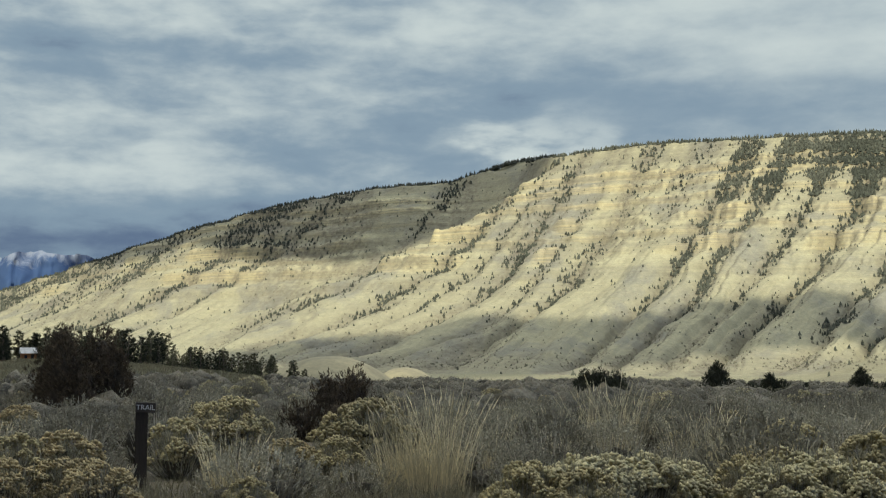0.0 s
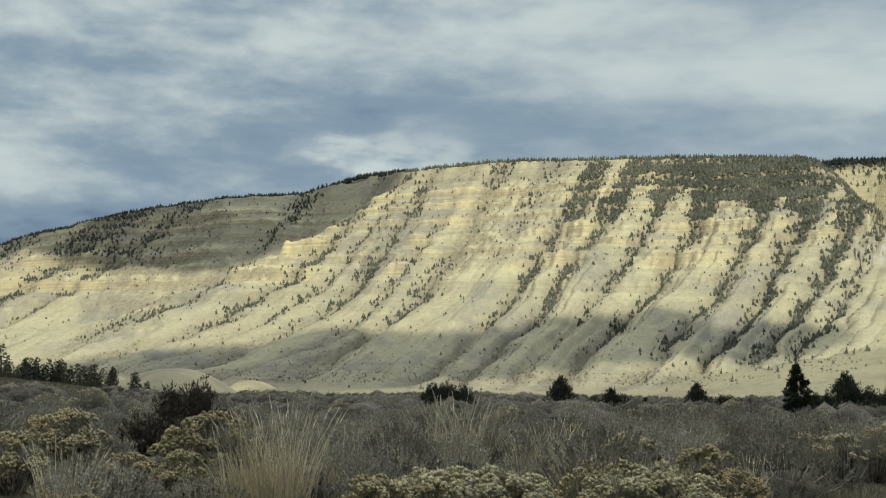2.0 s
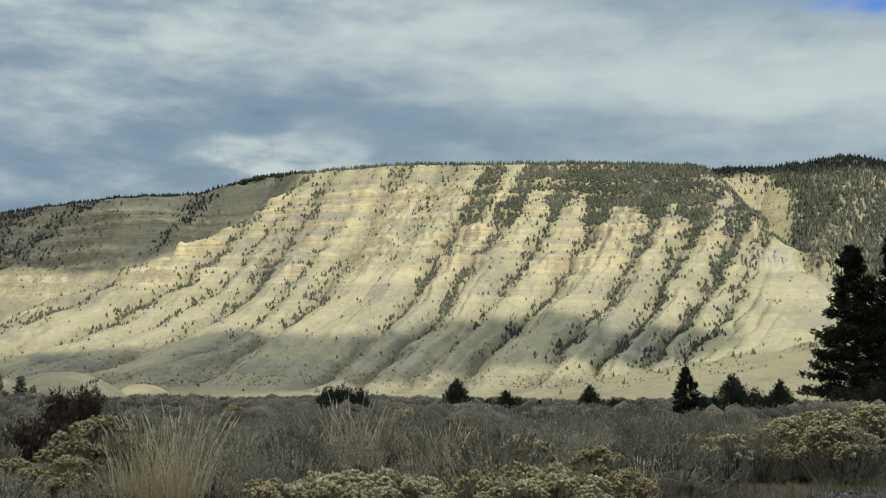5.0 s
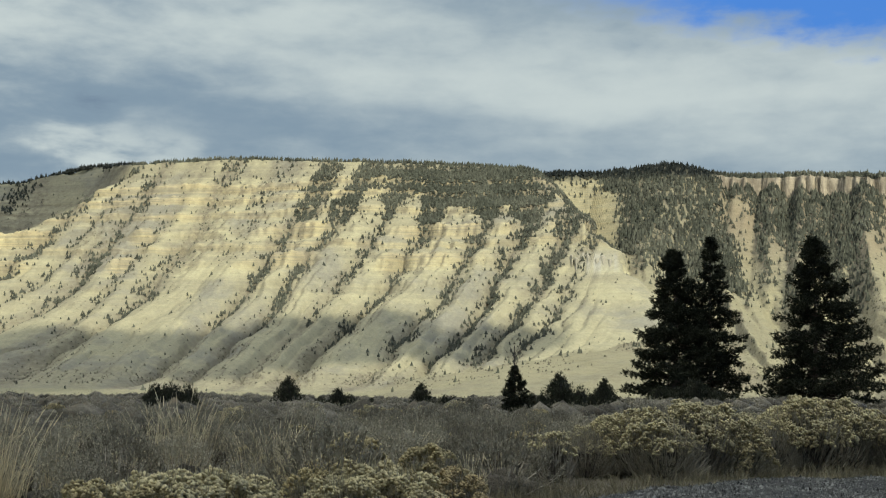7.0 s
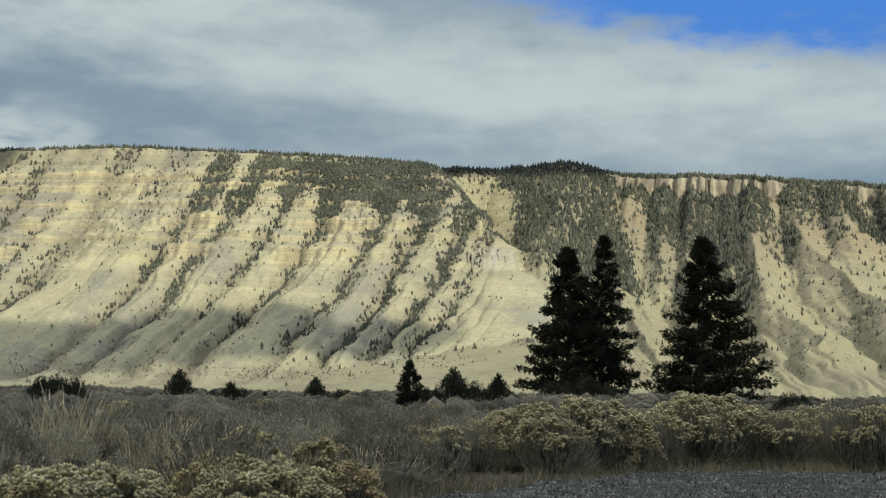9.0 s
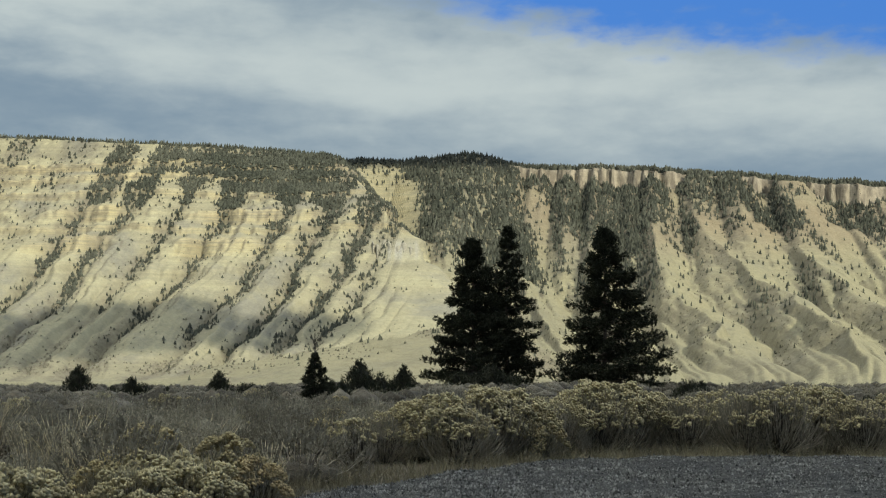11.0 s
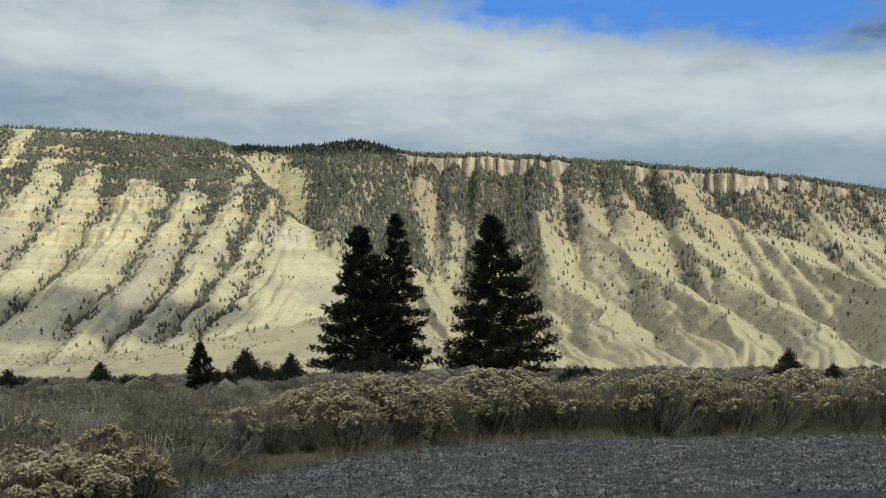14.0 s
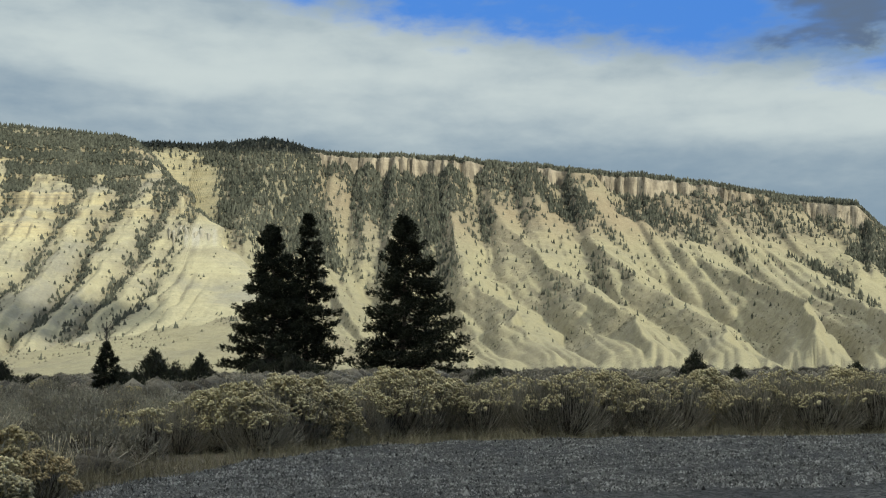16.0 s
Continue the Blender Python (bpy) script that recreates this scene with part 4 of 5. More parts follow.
def rabbitbrush(seed, r=0.6, h=0.8, heads=420, stems=120, bloom=None, bare=0.25, head=0.026, lobes=12, spread=0.16, twiggy=False):
    """A dome of pale stalks with faded flower heads on top."""
    rng = np.random.default_rng(seed)
    t = thing("rabbitbrush", "rounded rabbitbrush shrub with faded cream-yellow flower heads", "shrub", "rabbitbrush shrubs")
    g = Geo()
    ends, ways = dome(rng, stems, r * 0.93, r * 0.93, h * 0.96, 0.12, 0.7)
    for e in ends:
        foot = np.array([e[0] * 0.22, e[1] * 0.22, -0.04]) + rng.normal(0, 0.02, 3) * [1, 1, 0]
        g.tube(curve_to(rng, foot, e, 4, 0.16), 0.0065, 0.0030)
    for k in range(16):
        a = rng.uniform(0, 2 * pi)
        g.tube(curve_to(rng, (0, 0, -0.03), (r * rng.uniform(0.5, 1.05) * cos(a), r * rng.uniform(0.5, 1.05) * sin(a), h * rng.uniform(0.06, 0.5)), 4), 0.015, 0.005)
    g.make("stalk_tangle", M_TWIG, t, kind="stuff")
    g = Geo()
    # added dark body that stands for the shade among the stalks
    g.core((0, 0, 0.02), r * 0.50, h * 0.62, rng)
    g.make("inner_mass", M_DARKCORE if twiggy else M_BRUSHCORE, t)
    g = Geo()
    k = stems * (9 if twiggy else 10)
    p, w = dome(rng, k, r * 0.95, r * 0.95, h * 0.95, 0.10, 0.85)
    g.blades(p * rng.uniform(0.6, 1.0, (k, 1)), w * [0.8, 0.8, 1] + rng.normal(0, 0.3, (k, 3)) + [0, 0, 0.5], rng.uniform(0.07, 0.15, k), 0.013, rng)
    g.make("leafage", M_SAGE if twiggy else M_STALK, t, kind="stuff")
    g = Geo()
    # heads stand packed together on flat-topped clusters
    p, w = dome(rng, lobes, r * 0.86, r * 0.86, h * 0.95, bare + 0.1, 0.75)
    per = max(6, heads // lobes)
    for c, out in zip(p, w):
        big = spread * rng.uniform(0.7, 1.25)
        a, d = rng.uniform(0, 2 * pi, per), np.sqrt(rng.uniform(0, 1, per))
        up = out / np.linalg.norm(out) + [0, 0, 0.9]
        up /= np.linalg.norm(up)
        e1 = np.cross(up, [0.3, 0.9, 0.1])
        e1 /= np.linalg.norm(e1)
        e2 = np.cross(up, e1)
        cap = (np.cos(a) * d * big)[:, None] * e1 + (np.sin(a) * d * big)[:, None] * e2 + ((1 - d ** 2) * big * 0.72)[:, None] * up
        g.blobs(c + cap + rng.normal(0, 0.008, cap.shape), rng.uniform(head * 0.8, head * 1.35, per), rng, 0.85, True)
    g.make("bloom", bloom or M_BLOOM, t, flat=False, kind="stuff")
    return t


def sagebrush(seed, r=0.5, h=0.6, leaves=900, stems=34, leaf=0.046):
    rng = np.random.default_rng(seed)
    t = thing("sagebrush", "grey-green sagebrush on dry soil", "shrub", "sagebrush shrubs")
    g = Geo()
    ends, ways = dome(rng, stems, r * 0.95, r * 0.95, h, 0.08, 0.8)
    for e in ends:
        g.tube(curve_to(rng, (e[0] * 0.1, e[1] * 0.1, -0.04), e * rng.uniform(0.85, 1.05), 4), 0.009, 0.002)
    g.make("branchwork", M_TWIG, t, kind="stuff")
    g = Geo()
    # dark lumps under the leaves paint the shade inside the bush
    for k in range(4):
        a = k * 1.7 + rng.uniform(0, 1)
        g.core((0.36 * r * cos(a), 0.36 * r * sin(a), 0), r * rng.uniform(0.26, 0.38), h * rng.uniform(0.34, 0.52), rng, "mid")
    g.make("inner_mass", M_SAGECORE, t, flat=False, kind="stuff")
    g = Geo()
    sprays = leaves // 9
    p, w = dome(rng, sprays, r * 0.92, r * 0.92, h * 0.90, 0.05, 0.7)
    p = p * rng.uniform(0.78, 1.0, (sprays, 1))
    c = np.repeat(p, 9, 0)
    ww = np.repeat(w / np.linalg.norm(w, axis=1)[:, None] + [0, 0, 0.5], 9, 0)
    c = c + ww * np.tile(np.linspace(0, 0.085, 9), sprays)[:, None] * h / 0.6
    g.blades(c, ww + rng.normal(0, 0.8, c.shape), rng.uniform(leaf * 0.7, leaf * 1.4, len(c)), leaf * 0.55, rng)
    g.make("foliage", M_SAGE, t, kind="stuff")
    return t


def tall_grass(seed, blades=230, h=1.3, r=0.32, lean=0.28):
    rng = np.random.default_rng(seed)
    t = thing("tall_grass", "tall clump of dry straw-coloured bunchgrass", "grass", "bunchgrass clumps")
    g, s = Geo(), Geo()
    for k in range(blades):
        a, d = rng.uniform(0, 2 * pi), r * sqrt(rng.random())
        hh = h * (0.34 + 0.66 * rng.random() ** 1.5) * (1 - 0.2 * d / r)
        o = lean * hh * (0.25 + d / r) * rng.uniform(0.4, 1.1)
        b = np.array([d * cos(a), d * sin(a), -0.03])
        w = a + rng.normal(0, 0.5)
        q = np.array([0, 0.35, 0.7, 1.0])
        curl = rng.uniform(1.4, 2.6)
        pts = np.stack([b[0] + o * q ** curl * cos(w), b[1] + o * q ** curl * sin(w), b[2] + hh * q * (1 - 0.12 * q)], -1)
        g.tube(pts, 0.0065, 0.002, 3)
        if hh > 0.72 * h:
            s.tube(np.stack([pts[-1] + (pts[-1] - pts[-2]) * f for f in (-0.15, 0.1, 0.38)]), 0.008, 0.002, 4)
    g.make("blade_tuft", M_STRAW, t, kind="stuff")
    if s.v:
        s.make("seed_spray", M_STRAW, t, kind="stuff")
    return t


def needle_tree(name, label, category, group, seed, h, r, limbs, tufts, needles, material, bare=0.08, trunk=0.16, tuft=0.34, gaps=0.25, width=0.09, shape=0.8, loose=0.0):
    """A conifer: tapered trunk, limbs that rise a little and droop at the tips, and sprays of needles along them."""
    rng = np.random.default_rng(seed)
    t = thing(name, label, category, group)
    g = Geo()
    bend = rng.normal(0, 0.012 * h, 2)
    q = np.linspace(0, 1, 9)
    axis = np.stack([bend[0] * np.sin(q * 2.4), bend[1] * np.sin(q * 3.1), q * h - 0.1], -1)
    g.tube(axis, trunk, 0.02, 7)
    g.make("trunk", M_BARK, t, flat=False)
    g, n = Geo(), Geo()
    side_bias = rng.uniform(0, 2 * pi)
    for k in range(limbs):
        f = bare + (1 - bare) * ((k + rng.random()) / limbs) ** 1.05
        a = k * 2.399 + rng.normal(0, 0.35)
        reach = r * (1 - f) ** shape * rng.uniform(0.62, 1.12) * (1 + 0.18 * cos(a - side_bias)) + (0.02 if loose else 0.05) * r
        reach = min(reach, 1.06 * r * (1 - f) ** shape + 0.04 * r)
        if rng.random() < gaps:
            reach *= rng.uniform(0.45, 0.8)
        at = np.array([np.interp(f, q, axis[:, 0]), np.interp(f, q, axis[:, 1]), f * h])
        thin = 1 - 0.55 * smooth(f, 0.86, 1.0)
        u = np.linspace(0, 1, 6)
        rise = rng.uniform(-0.22, 0.38) + 0.5 * (f > 0.85)
        pts = at + np.stack([cos(a) * reach * u, sin(a) * reach * u, reach * (rise * u - 0.20 * u ** 2 + 0.18 * u ** 4)], -1)
        if h > 8:
            one = Geo()
            one.tube(pts, trunk * 0.26 * (1 - f) + 0.012, 0.006, 4)
            one.make("limb", M_BARK, t)
        else:
            g.tube(pts, trunk * 0.26 * (1 - f) + 0.012, 0.006, 3)
        m = max(4, int(tufts * (0.35 + reach / r)))
        at_u = rng.uniform(0.22, 1.0, m) ** 0.75
        c = np.stack([np.interp(at_u, u, pts[:, i]) for i in range(3)], -1)
        spread = np.array([-sin(a), cos(a), 0]) * rng.normal(0, 0.17, (m, 1)) * reach * (1.15 - at_u[:, None]) + rng.normal(0, 0.05, (m, 3)) * [1, 1, 1.8] * r * 0.30 + rng.normal(0, 1, (m, 3)) * [loose, loose, loose * 0.9] * thin
        c = c + spread
        way = np.array([cos(a), sin(a), 0.35]) + rng.normal(0, 0.4, (m, 3))
        cc, ww = np.repeat(c, needles, 0), np.repeat(way, needles, 0) + rng.normal(0, 0.65, (m * needles, 3))
        n.blades(cc, ww, rng.uniform(0.6, 1.25, len(cc)) * tuft, tuft * width * 2.6, rng)
    if g.v:
        g.make("branchwork", M_BARK, t, kind="stuff")
    n.make("crown", material, t, kind="stuff")
    return t


def juniper_bush(seed, h=1.2, r=0.7, sprays=420, needles=7, material=None, label="dark green rounded juniper bush among sagebrush", lobes=4, leaf=0.11, slim=1.0):
    """A low juniper: several stems, each with its own uneven mass of short scaly sprays."""
    rng = np.random.default_rng(seed)
    t = thing("juniper", label, "juniper", "junipers")
    g, n, inner = Geo(), Geo(), Geo()
    for k in range(lobes):
        a = k * 2 * pi / lobes + rng.uniform(-0.4, 0.4)
        d = r * rng.uniform(0.25, 0.70) * (lobes > 1)
        c = np.array([d * cos(a), d * sin(a), 0])
        hh = h * rng.uniform(0.45, 1.0) if k else h
        lr = r * rng.uniform(0.34, 0.58) * slim if lobes > 1 else r
        g.tube(curve_to(rng, (0, 0, -0.05), c + [0, 0, hh * 0.75], 4), 0.045 * h, 0.012, 5)
        # added core, darker than the sprays, paints the shade within each lobe
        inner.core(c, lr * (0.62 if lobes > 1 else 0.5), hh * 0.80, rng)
        m = sprays // lobes
        p, w = dome(rng, m, lr, lr, hh, 0.02, 0.8)
        if lobes == 1:
            p[:, :2] *= (1.12 - 0.75 * np.clip(p[:, 2:3] / hh, 0, 1.3) ** 1.6)
        p = p * rng.uniform(0.72, 1.0, (m, 1)) + c
        w = w + rng.normal(0, 0.3, w.shape) + [0, 0, 0.5]
        cc, ww = np.repeat(p, needles, 0), np.repeat(w, needles, 0) + rng.normal(0, 0.7, (m * needles, 3))
        n.blades(cc + rng.normal(0, 0.03, cc.shape), ww, rng.uniform(0.7, 1.5, len(cc)) * leaf, leaf * 0.33, rng)
    g.make("stem_fork", M_BARK, t)
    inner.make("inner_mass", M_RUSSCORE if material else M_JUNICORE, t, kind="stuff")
    n.make("foliage", material or M_JUNIPER, t, kind="stuff")
    return t


def stand(t, az, r, scale=1.0, turn=None, tall=1.0, lean=0.0, sink=0.02):
    """Puts a plant on the ground."""
    x, y = polar(az, r)
    z = float(ground_height(az, r)) - sink
    if turn is None:
        turn = (az * 77.7 + r * 31.3) % 360
    t.matrix_basis = pose(x, y, z, lean, 0, turn) @ Matrix.Diagonal((scale, scale, scale * tall, 1))
    return t


def again(t, az, r, scale=1.0, tall=1.0, label="", turn=None):
    c = copy_thing(t, Matrix())
    stand(c, az, r, scale, turn, tall)
    if label:
        c["label"] = label
    return c


# darker core for twiggy shrubs, the deep shade behind their pale stems
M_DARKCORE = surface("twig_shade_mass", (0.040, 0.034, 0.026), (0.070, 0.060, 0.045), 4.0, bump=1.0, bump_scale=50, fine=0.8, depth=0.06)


# ------------------------------------------------------------ trail post
def trail_post():
    x, y = polar(-14.7, 15.0)
    t = thing("trail_post", "dark square wooden trail post with a small sign plate", "sign post", x=x, y=y, turn=14.7)
    bm = bmesh.new()
    bmesh.ops.create_cube(bm, size=1.0, matrix=Matrix.Translation((0, 0, 0.50)) @ Matrix.Diagonal((0.150, 0.150, 1.18, 1)))
    bmesh.ops.bevel(bm, geom=bm.edges[:], offset=0.008, segments=2, affect="EDGES")
    for v in bm.verts:
        v.co.x += 0.004 * noise.noise(v.co * 3)
        if v.co.z > 1.0:
            v.co.z += 0.10 * v.co.y
    part("post", bm, M_POST, t)
    bm = bmesh.new()
    bmesh.ops.create_cube(bm, size=1.0, matrix=Matrix.Translation((0.045, -0.088, 1.035)) @ Matrix.Rotation(radians(2), 4, "Y") @ Matrix.Diagonal((0.245, 0.022, 0.125, 1)))
    bmesh.ops.bevel(bm, geom=bm.edges[:], offset=0.004, segments=1, affect="EDGES")
    plate = part("sign_plate", bm, M_PLATE, t, "small brown plate lettered TRAIL")
    font = bpy.data.curves.new("lettering", "FONT")
    font.body, font.size, font.extrude, font.align_x, font.align_y = "TRAIL", 0.088, 0.0015, "CENTER", "CENTER"
    tmp = new("lettering_source", font)
    bpy.context.view_layer.update()
    me = bpy.data.meshes.new_from_object(tmp.evaluated_get(bpy.context.evaluated_depsgraph_get()))
    bpy.data.objects.remove(tmp)
    me.materials.clear()
    me.materials.append(M_LETTER)
    ob = new("lettering", me)
    ob.parent = plate
    ob.matrix_basis = pose(0.045, -0.1015, 1.035, 90, 0, 0) @ pose(0, 0, 0, 0, 0, -2)
    ob["label"] = "white painted letters"
    for dx in (-0.055, 0.145):
        bm = bmesh.new()
        bmesh.ops.create_cone(bm, cap_ends=True, segments=8, radius1=0.006, radius2=0.005, depth=0.006, matrix=Matrix.Translation((dx, -0.101, 1.035)) @ Matrix.Rotation(radians(90), 4, "X"))
        part("screw", bm, M_DARKGLASS, plate)


trail_post()

# ------------------------------------------------------------ the two groups of tall firs
fir = needle_tree("fir_tree", "tall dark fir with a broad ragged crown", "conifer", "firs on the flat", 3, 14.5, 6.0, 190, 84, 9, M_PINE, bare=0.08, trunk=0.30, tuft=0.33, gaps=0.3, shape=0.72, loose=0.10)
stand(fir, 32.45, 110, 1.0, 40)
fir = needle_tree("fir_tree", "tall slender dark fir behind a broader one", "conifer", "firs on the flat", 8, 16.1, 4.6, 150, 58, 9, M_PINE, bare=0.08, trunk=0.26, tuft=0.33, gaps=0.45, shape=0.80, loose=0.09)
stand(fir, 34.35, 112, 1.0, 200)
fir = needle_tree("fir_tree", "tall dark fir with dense drooping boughs", "conifer", "firs on the flat", 15, 15.3, 6.7, 200, 88, 9, M_PINE, bare=0.04, trunk=0.30, tuft=0.33, gaps=0.3, shape=0.76, loose=0.10)
stand(fir, 39.1, 110, 1.0, 100)

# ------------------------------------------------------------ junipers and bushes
# russet foliage colour darkened to give the shade inside the bush
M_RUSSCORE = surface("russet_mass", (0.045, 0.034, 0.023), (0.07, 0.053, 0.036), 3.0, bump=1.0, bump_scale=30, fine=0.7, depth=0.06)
bush_a = juniper_bush(21, 2.65, 1.75, 5600, 7, M_RUSSET, "broad russet-dark juniper beside the trail post", 8, 0.085, 0.9)
stand(bush_a, -17.3, 33.5, 1.0)
bush_b = juniper_bush(22, 1.65, 1.2, 1700, 7, M_RUSSET, "dark brown ragged juniper among tall grass", 8, 0.085, 0.95)
stand(bush_b, -5.3, 25.0, 1.0)
cone_j = juniper_bush(23, 1.15, 0.56, 520, 7, None, lobes=1, leaf=0.075)
stand(cone_j, 13.48, 66.0, 1.75)
round_j = juniper_bush(24, 1.0, 0.70, 560, 7, None, lobes=4, leaf=0.075)
stand(round_j, 7.3, 61.4, 1.65)
for az, r, k, tall, src in ((8.3, 61.0, 1.25, 1.0, 1), (15.07, 68, 0.75, 1, 1), (15.9, 66, 0.95, 1, 0), (16.5, 66, 0.85, 1, 1), (20.08, 73, 1.2, 1.0, 0), (17.6, 74, 0.5, 1, 0),
                            (27.0, 57.5, 1.55, 1.0, 0), (27.5, 57.8, 1.3, 1.0, 1), (28.5, 58.5, 1.0, 1, 1), (29.15, 58.7, 1.3, 1.05, 0), (25.5, 48.0, 1.1, 1, 1), (26.1, 50.0, 0.9, 1, 0),
                            (53.6, 45.2, 1.12, 1.15, 0), (51.5, 46.6, 0.6, 1, 1), (52.3, 46.0, 0.7, 1, 1), (55.6, 52.0, 0.9, 1.0, 0), (43.3, 60, 1.1, 1, 1), (43.9, 61, 0.9, 1, 0), (61.0, 46, 1.0, 1, 0),
                            (22.4, 66, 0.9, 0.8, 1), (21.5, 68, 1.0, 0.85, 1), (33.4, 98, 2.2, 0.9, 1), (32.0, 100, 1.7, 0.9, 1), (34.3, 99, 1.6, 0.9, 1)):
    again((cone_j, round_j)[src], az, r, k * 1.25, tall)
snag = needle_tree("dead_top_juniper", "dark juniper with a bare dead leader at its top", "juniper", "junipers", 31, 2.35, 1.05, 85, 44, 8, M_JUNIPER, bare=0.02, trunk=0.05, tuft=0.12, gaps=0.5, shape=0.75, loose=0.03)
stand(snag, 24.75, 44.2, 1.0)
g = Geo()
rng = np.random.default_rng(5)
g.tube([(0, 0, 1.7), (0.02, 0, 2.4), (-0.03, 0.02, 3.15)], 0.035, 0.014, 4)
for k in range(9):
    z0, a, l = rng.uniform(2.2, 2.9), rng.uniform(0, 2 * pi), rng.uniform(0.18, 0.42)
    g.tube([(0, 0, z0), (l * 0.5 * cos(a), l * 0.5 * sin(a), z0 + 0.12), (l * cos(a), l * sin(a), z0 + 0.32)], 0.015, 0.008, 3)
g.make("dead_leader", M_DEADWOOD, snag, "bare dead twigs")

# ------------------------------------------------------------ trees and a cabin at the edge of the flat
M_EDGEPINE = surface("edge_conifer", (0.085, 0.088, 0.050), (0.125, 0.122, 0.070), 0.3, pieces=0.45, bump=0.0)
edge_tree = [needle_tree("pine_tree", "small dark pine at the edge of the flat", "conifer", "pines along the edge", 51 + k, 5.6, 2.3 - 0.3 * k, 32, 10, 5, M_PINE if k == 1 else M_EDGEPINE, tuft=0.5, trunk=0.12, gaps=0.3, shape=0.7) for k in range(3)]
rng = np.random.default_rng(77)
first = [True] * 3
for k in range(175):
    az = rng.choice([rng.uniform(-23, -19), rng.uniform(-19, -13.5), rng.uniform(-13.5, -6.8)], p=[0.22, 0.34, 0.44])
    r = rng.uniform(205, 255) if az < -13.5 else rng.uniform(165, 215)
    size = rng.uniform(0.60, 1.15) if az < -13.5 else rng.uniform(0.34, 0.68)
    if -20.6 < az < -19.2 and r < 248:
        r = 252
    j = k % 3
    if first[j]:
        stand(edge_tree[j], az, r, size)
        first[j] = False
    else:
        again(edge_tree[j], az, r, size)


def cabin():
    x, y = polar(-19.95, 246.0)
    z = float(ground_height(-19.95, 246.0))
    t = thing("cabin", "small orange-brown cabin with a pale roof among trees", "house", x=x, y=y, z=z - 0.1, turn=28)
    t.scale = (0.62, 0.62, 0.75)
    bm = bmesh.new()
    bmesh.ops.create_cube(bm, size=1.0, matrix=Matrix.Translation((0, 0, 1.1)) @ Matrix.Diagonal((4.6, 3.6, 2.2, 1)))
    part("wall", bm, M_WALLBOARD, t)
    bm = bmesh.new()
    vs = [bm.verts.new(c) for c in ((-2.7, -2.3, 2.1), (2.7, -2.3, 2.1), (2.7, 0, 3.7), (-2.7, 0, 3.7), (-2.7, 2.3, 2.1), (2.7, 2.3, 2.1))]
    for f in ((0, 1, 2, 3), (3, 2, 5, 4), (0, 3, 4), (1, 5, 2), (0, 4, 5, 1)):
        bm.faces.new([vs[i] for i in f])
    part("roof", bm, M_ROOF, t, "pale metal roof")
    bm = bmesh.new()
    bmesh.ops.create_cube(bm, size=1.0, matrix=Matrix.Translation((-1.0, -1.81, 1.2)) @ Matrix.Diagonal((0.9, 0.06, 0.9, 1)))
    part("window", bm, M_DARKGLASS, t)
    bm = bmesh.new()
    bmesh.ops.create_cube(bm, size=1.0, matrix=Matrix.Translation((1.0, -1.81, 1.0)) @ Matrix.Diagonal((0.9, 0.06, 1.9, 1)))
    part("door", bm, M_POST, t)


cabin()

# ------------------------------------------------------------ rabbitbrush
rb_full = rabbitbrush(101, 0.64, 0.72, 2300, 110, M_BLOOM_PALE, 0.0, 0.026, 60, 0.115)
rb_gold = rabbitbrush(102, 0.55, 0.80, 1700, 110, M_BLOOM, 0.04, 0.025, 46, 0.105)
rb_rust = rabbitbrush(103, 0.50, 0.70, 1450, 100, M_BLOOM_RUST, 0.04, 0.024, 42, 0.105)
rb_tall = rabbitbrush(104, 0.80, 1.15, 2500, 330, M_BLOOM_PALE, 0.22, 0.026, 90, 0.12, True)
rb_open = rabbitbrush(105, 0.84, 1.12, 700, 430, M_BLOOM_PALE, 0.30, 0.024, 56, 0.08, True)
rb_slim = rabbitbrush(106, 0.36, 0.85, 260, 80, M_BLOOM_PALE, 0.35, 0.026, 22, 0.05, True)
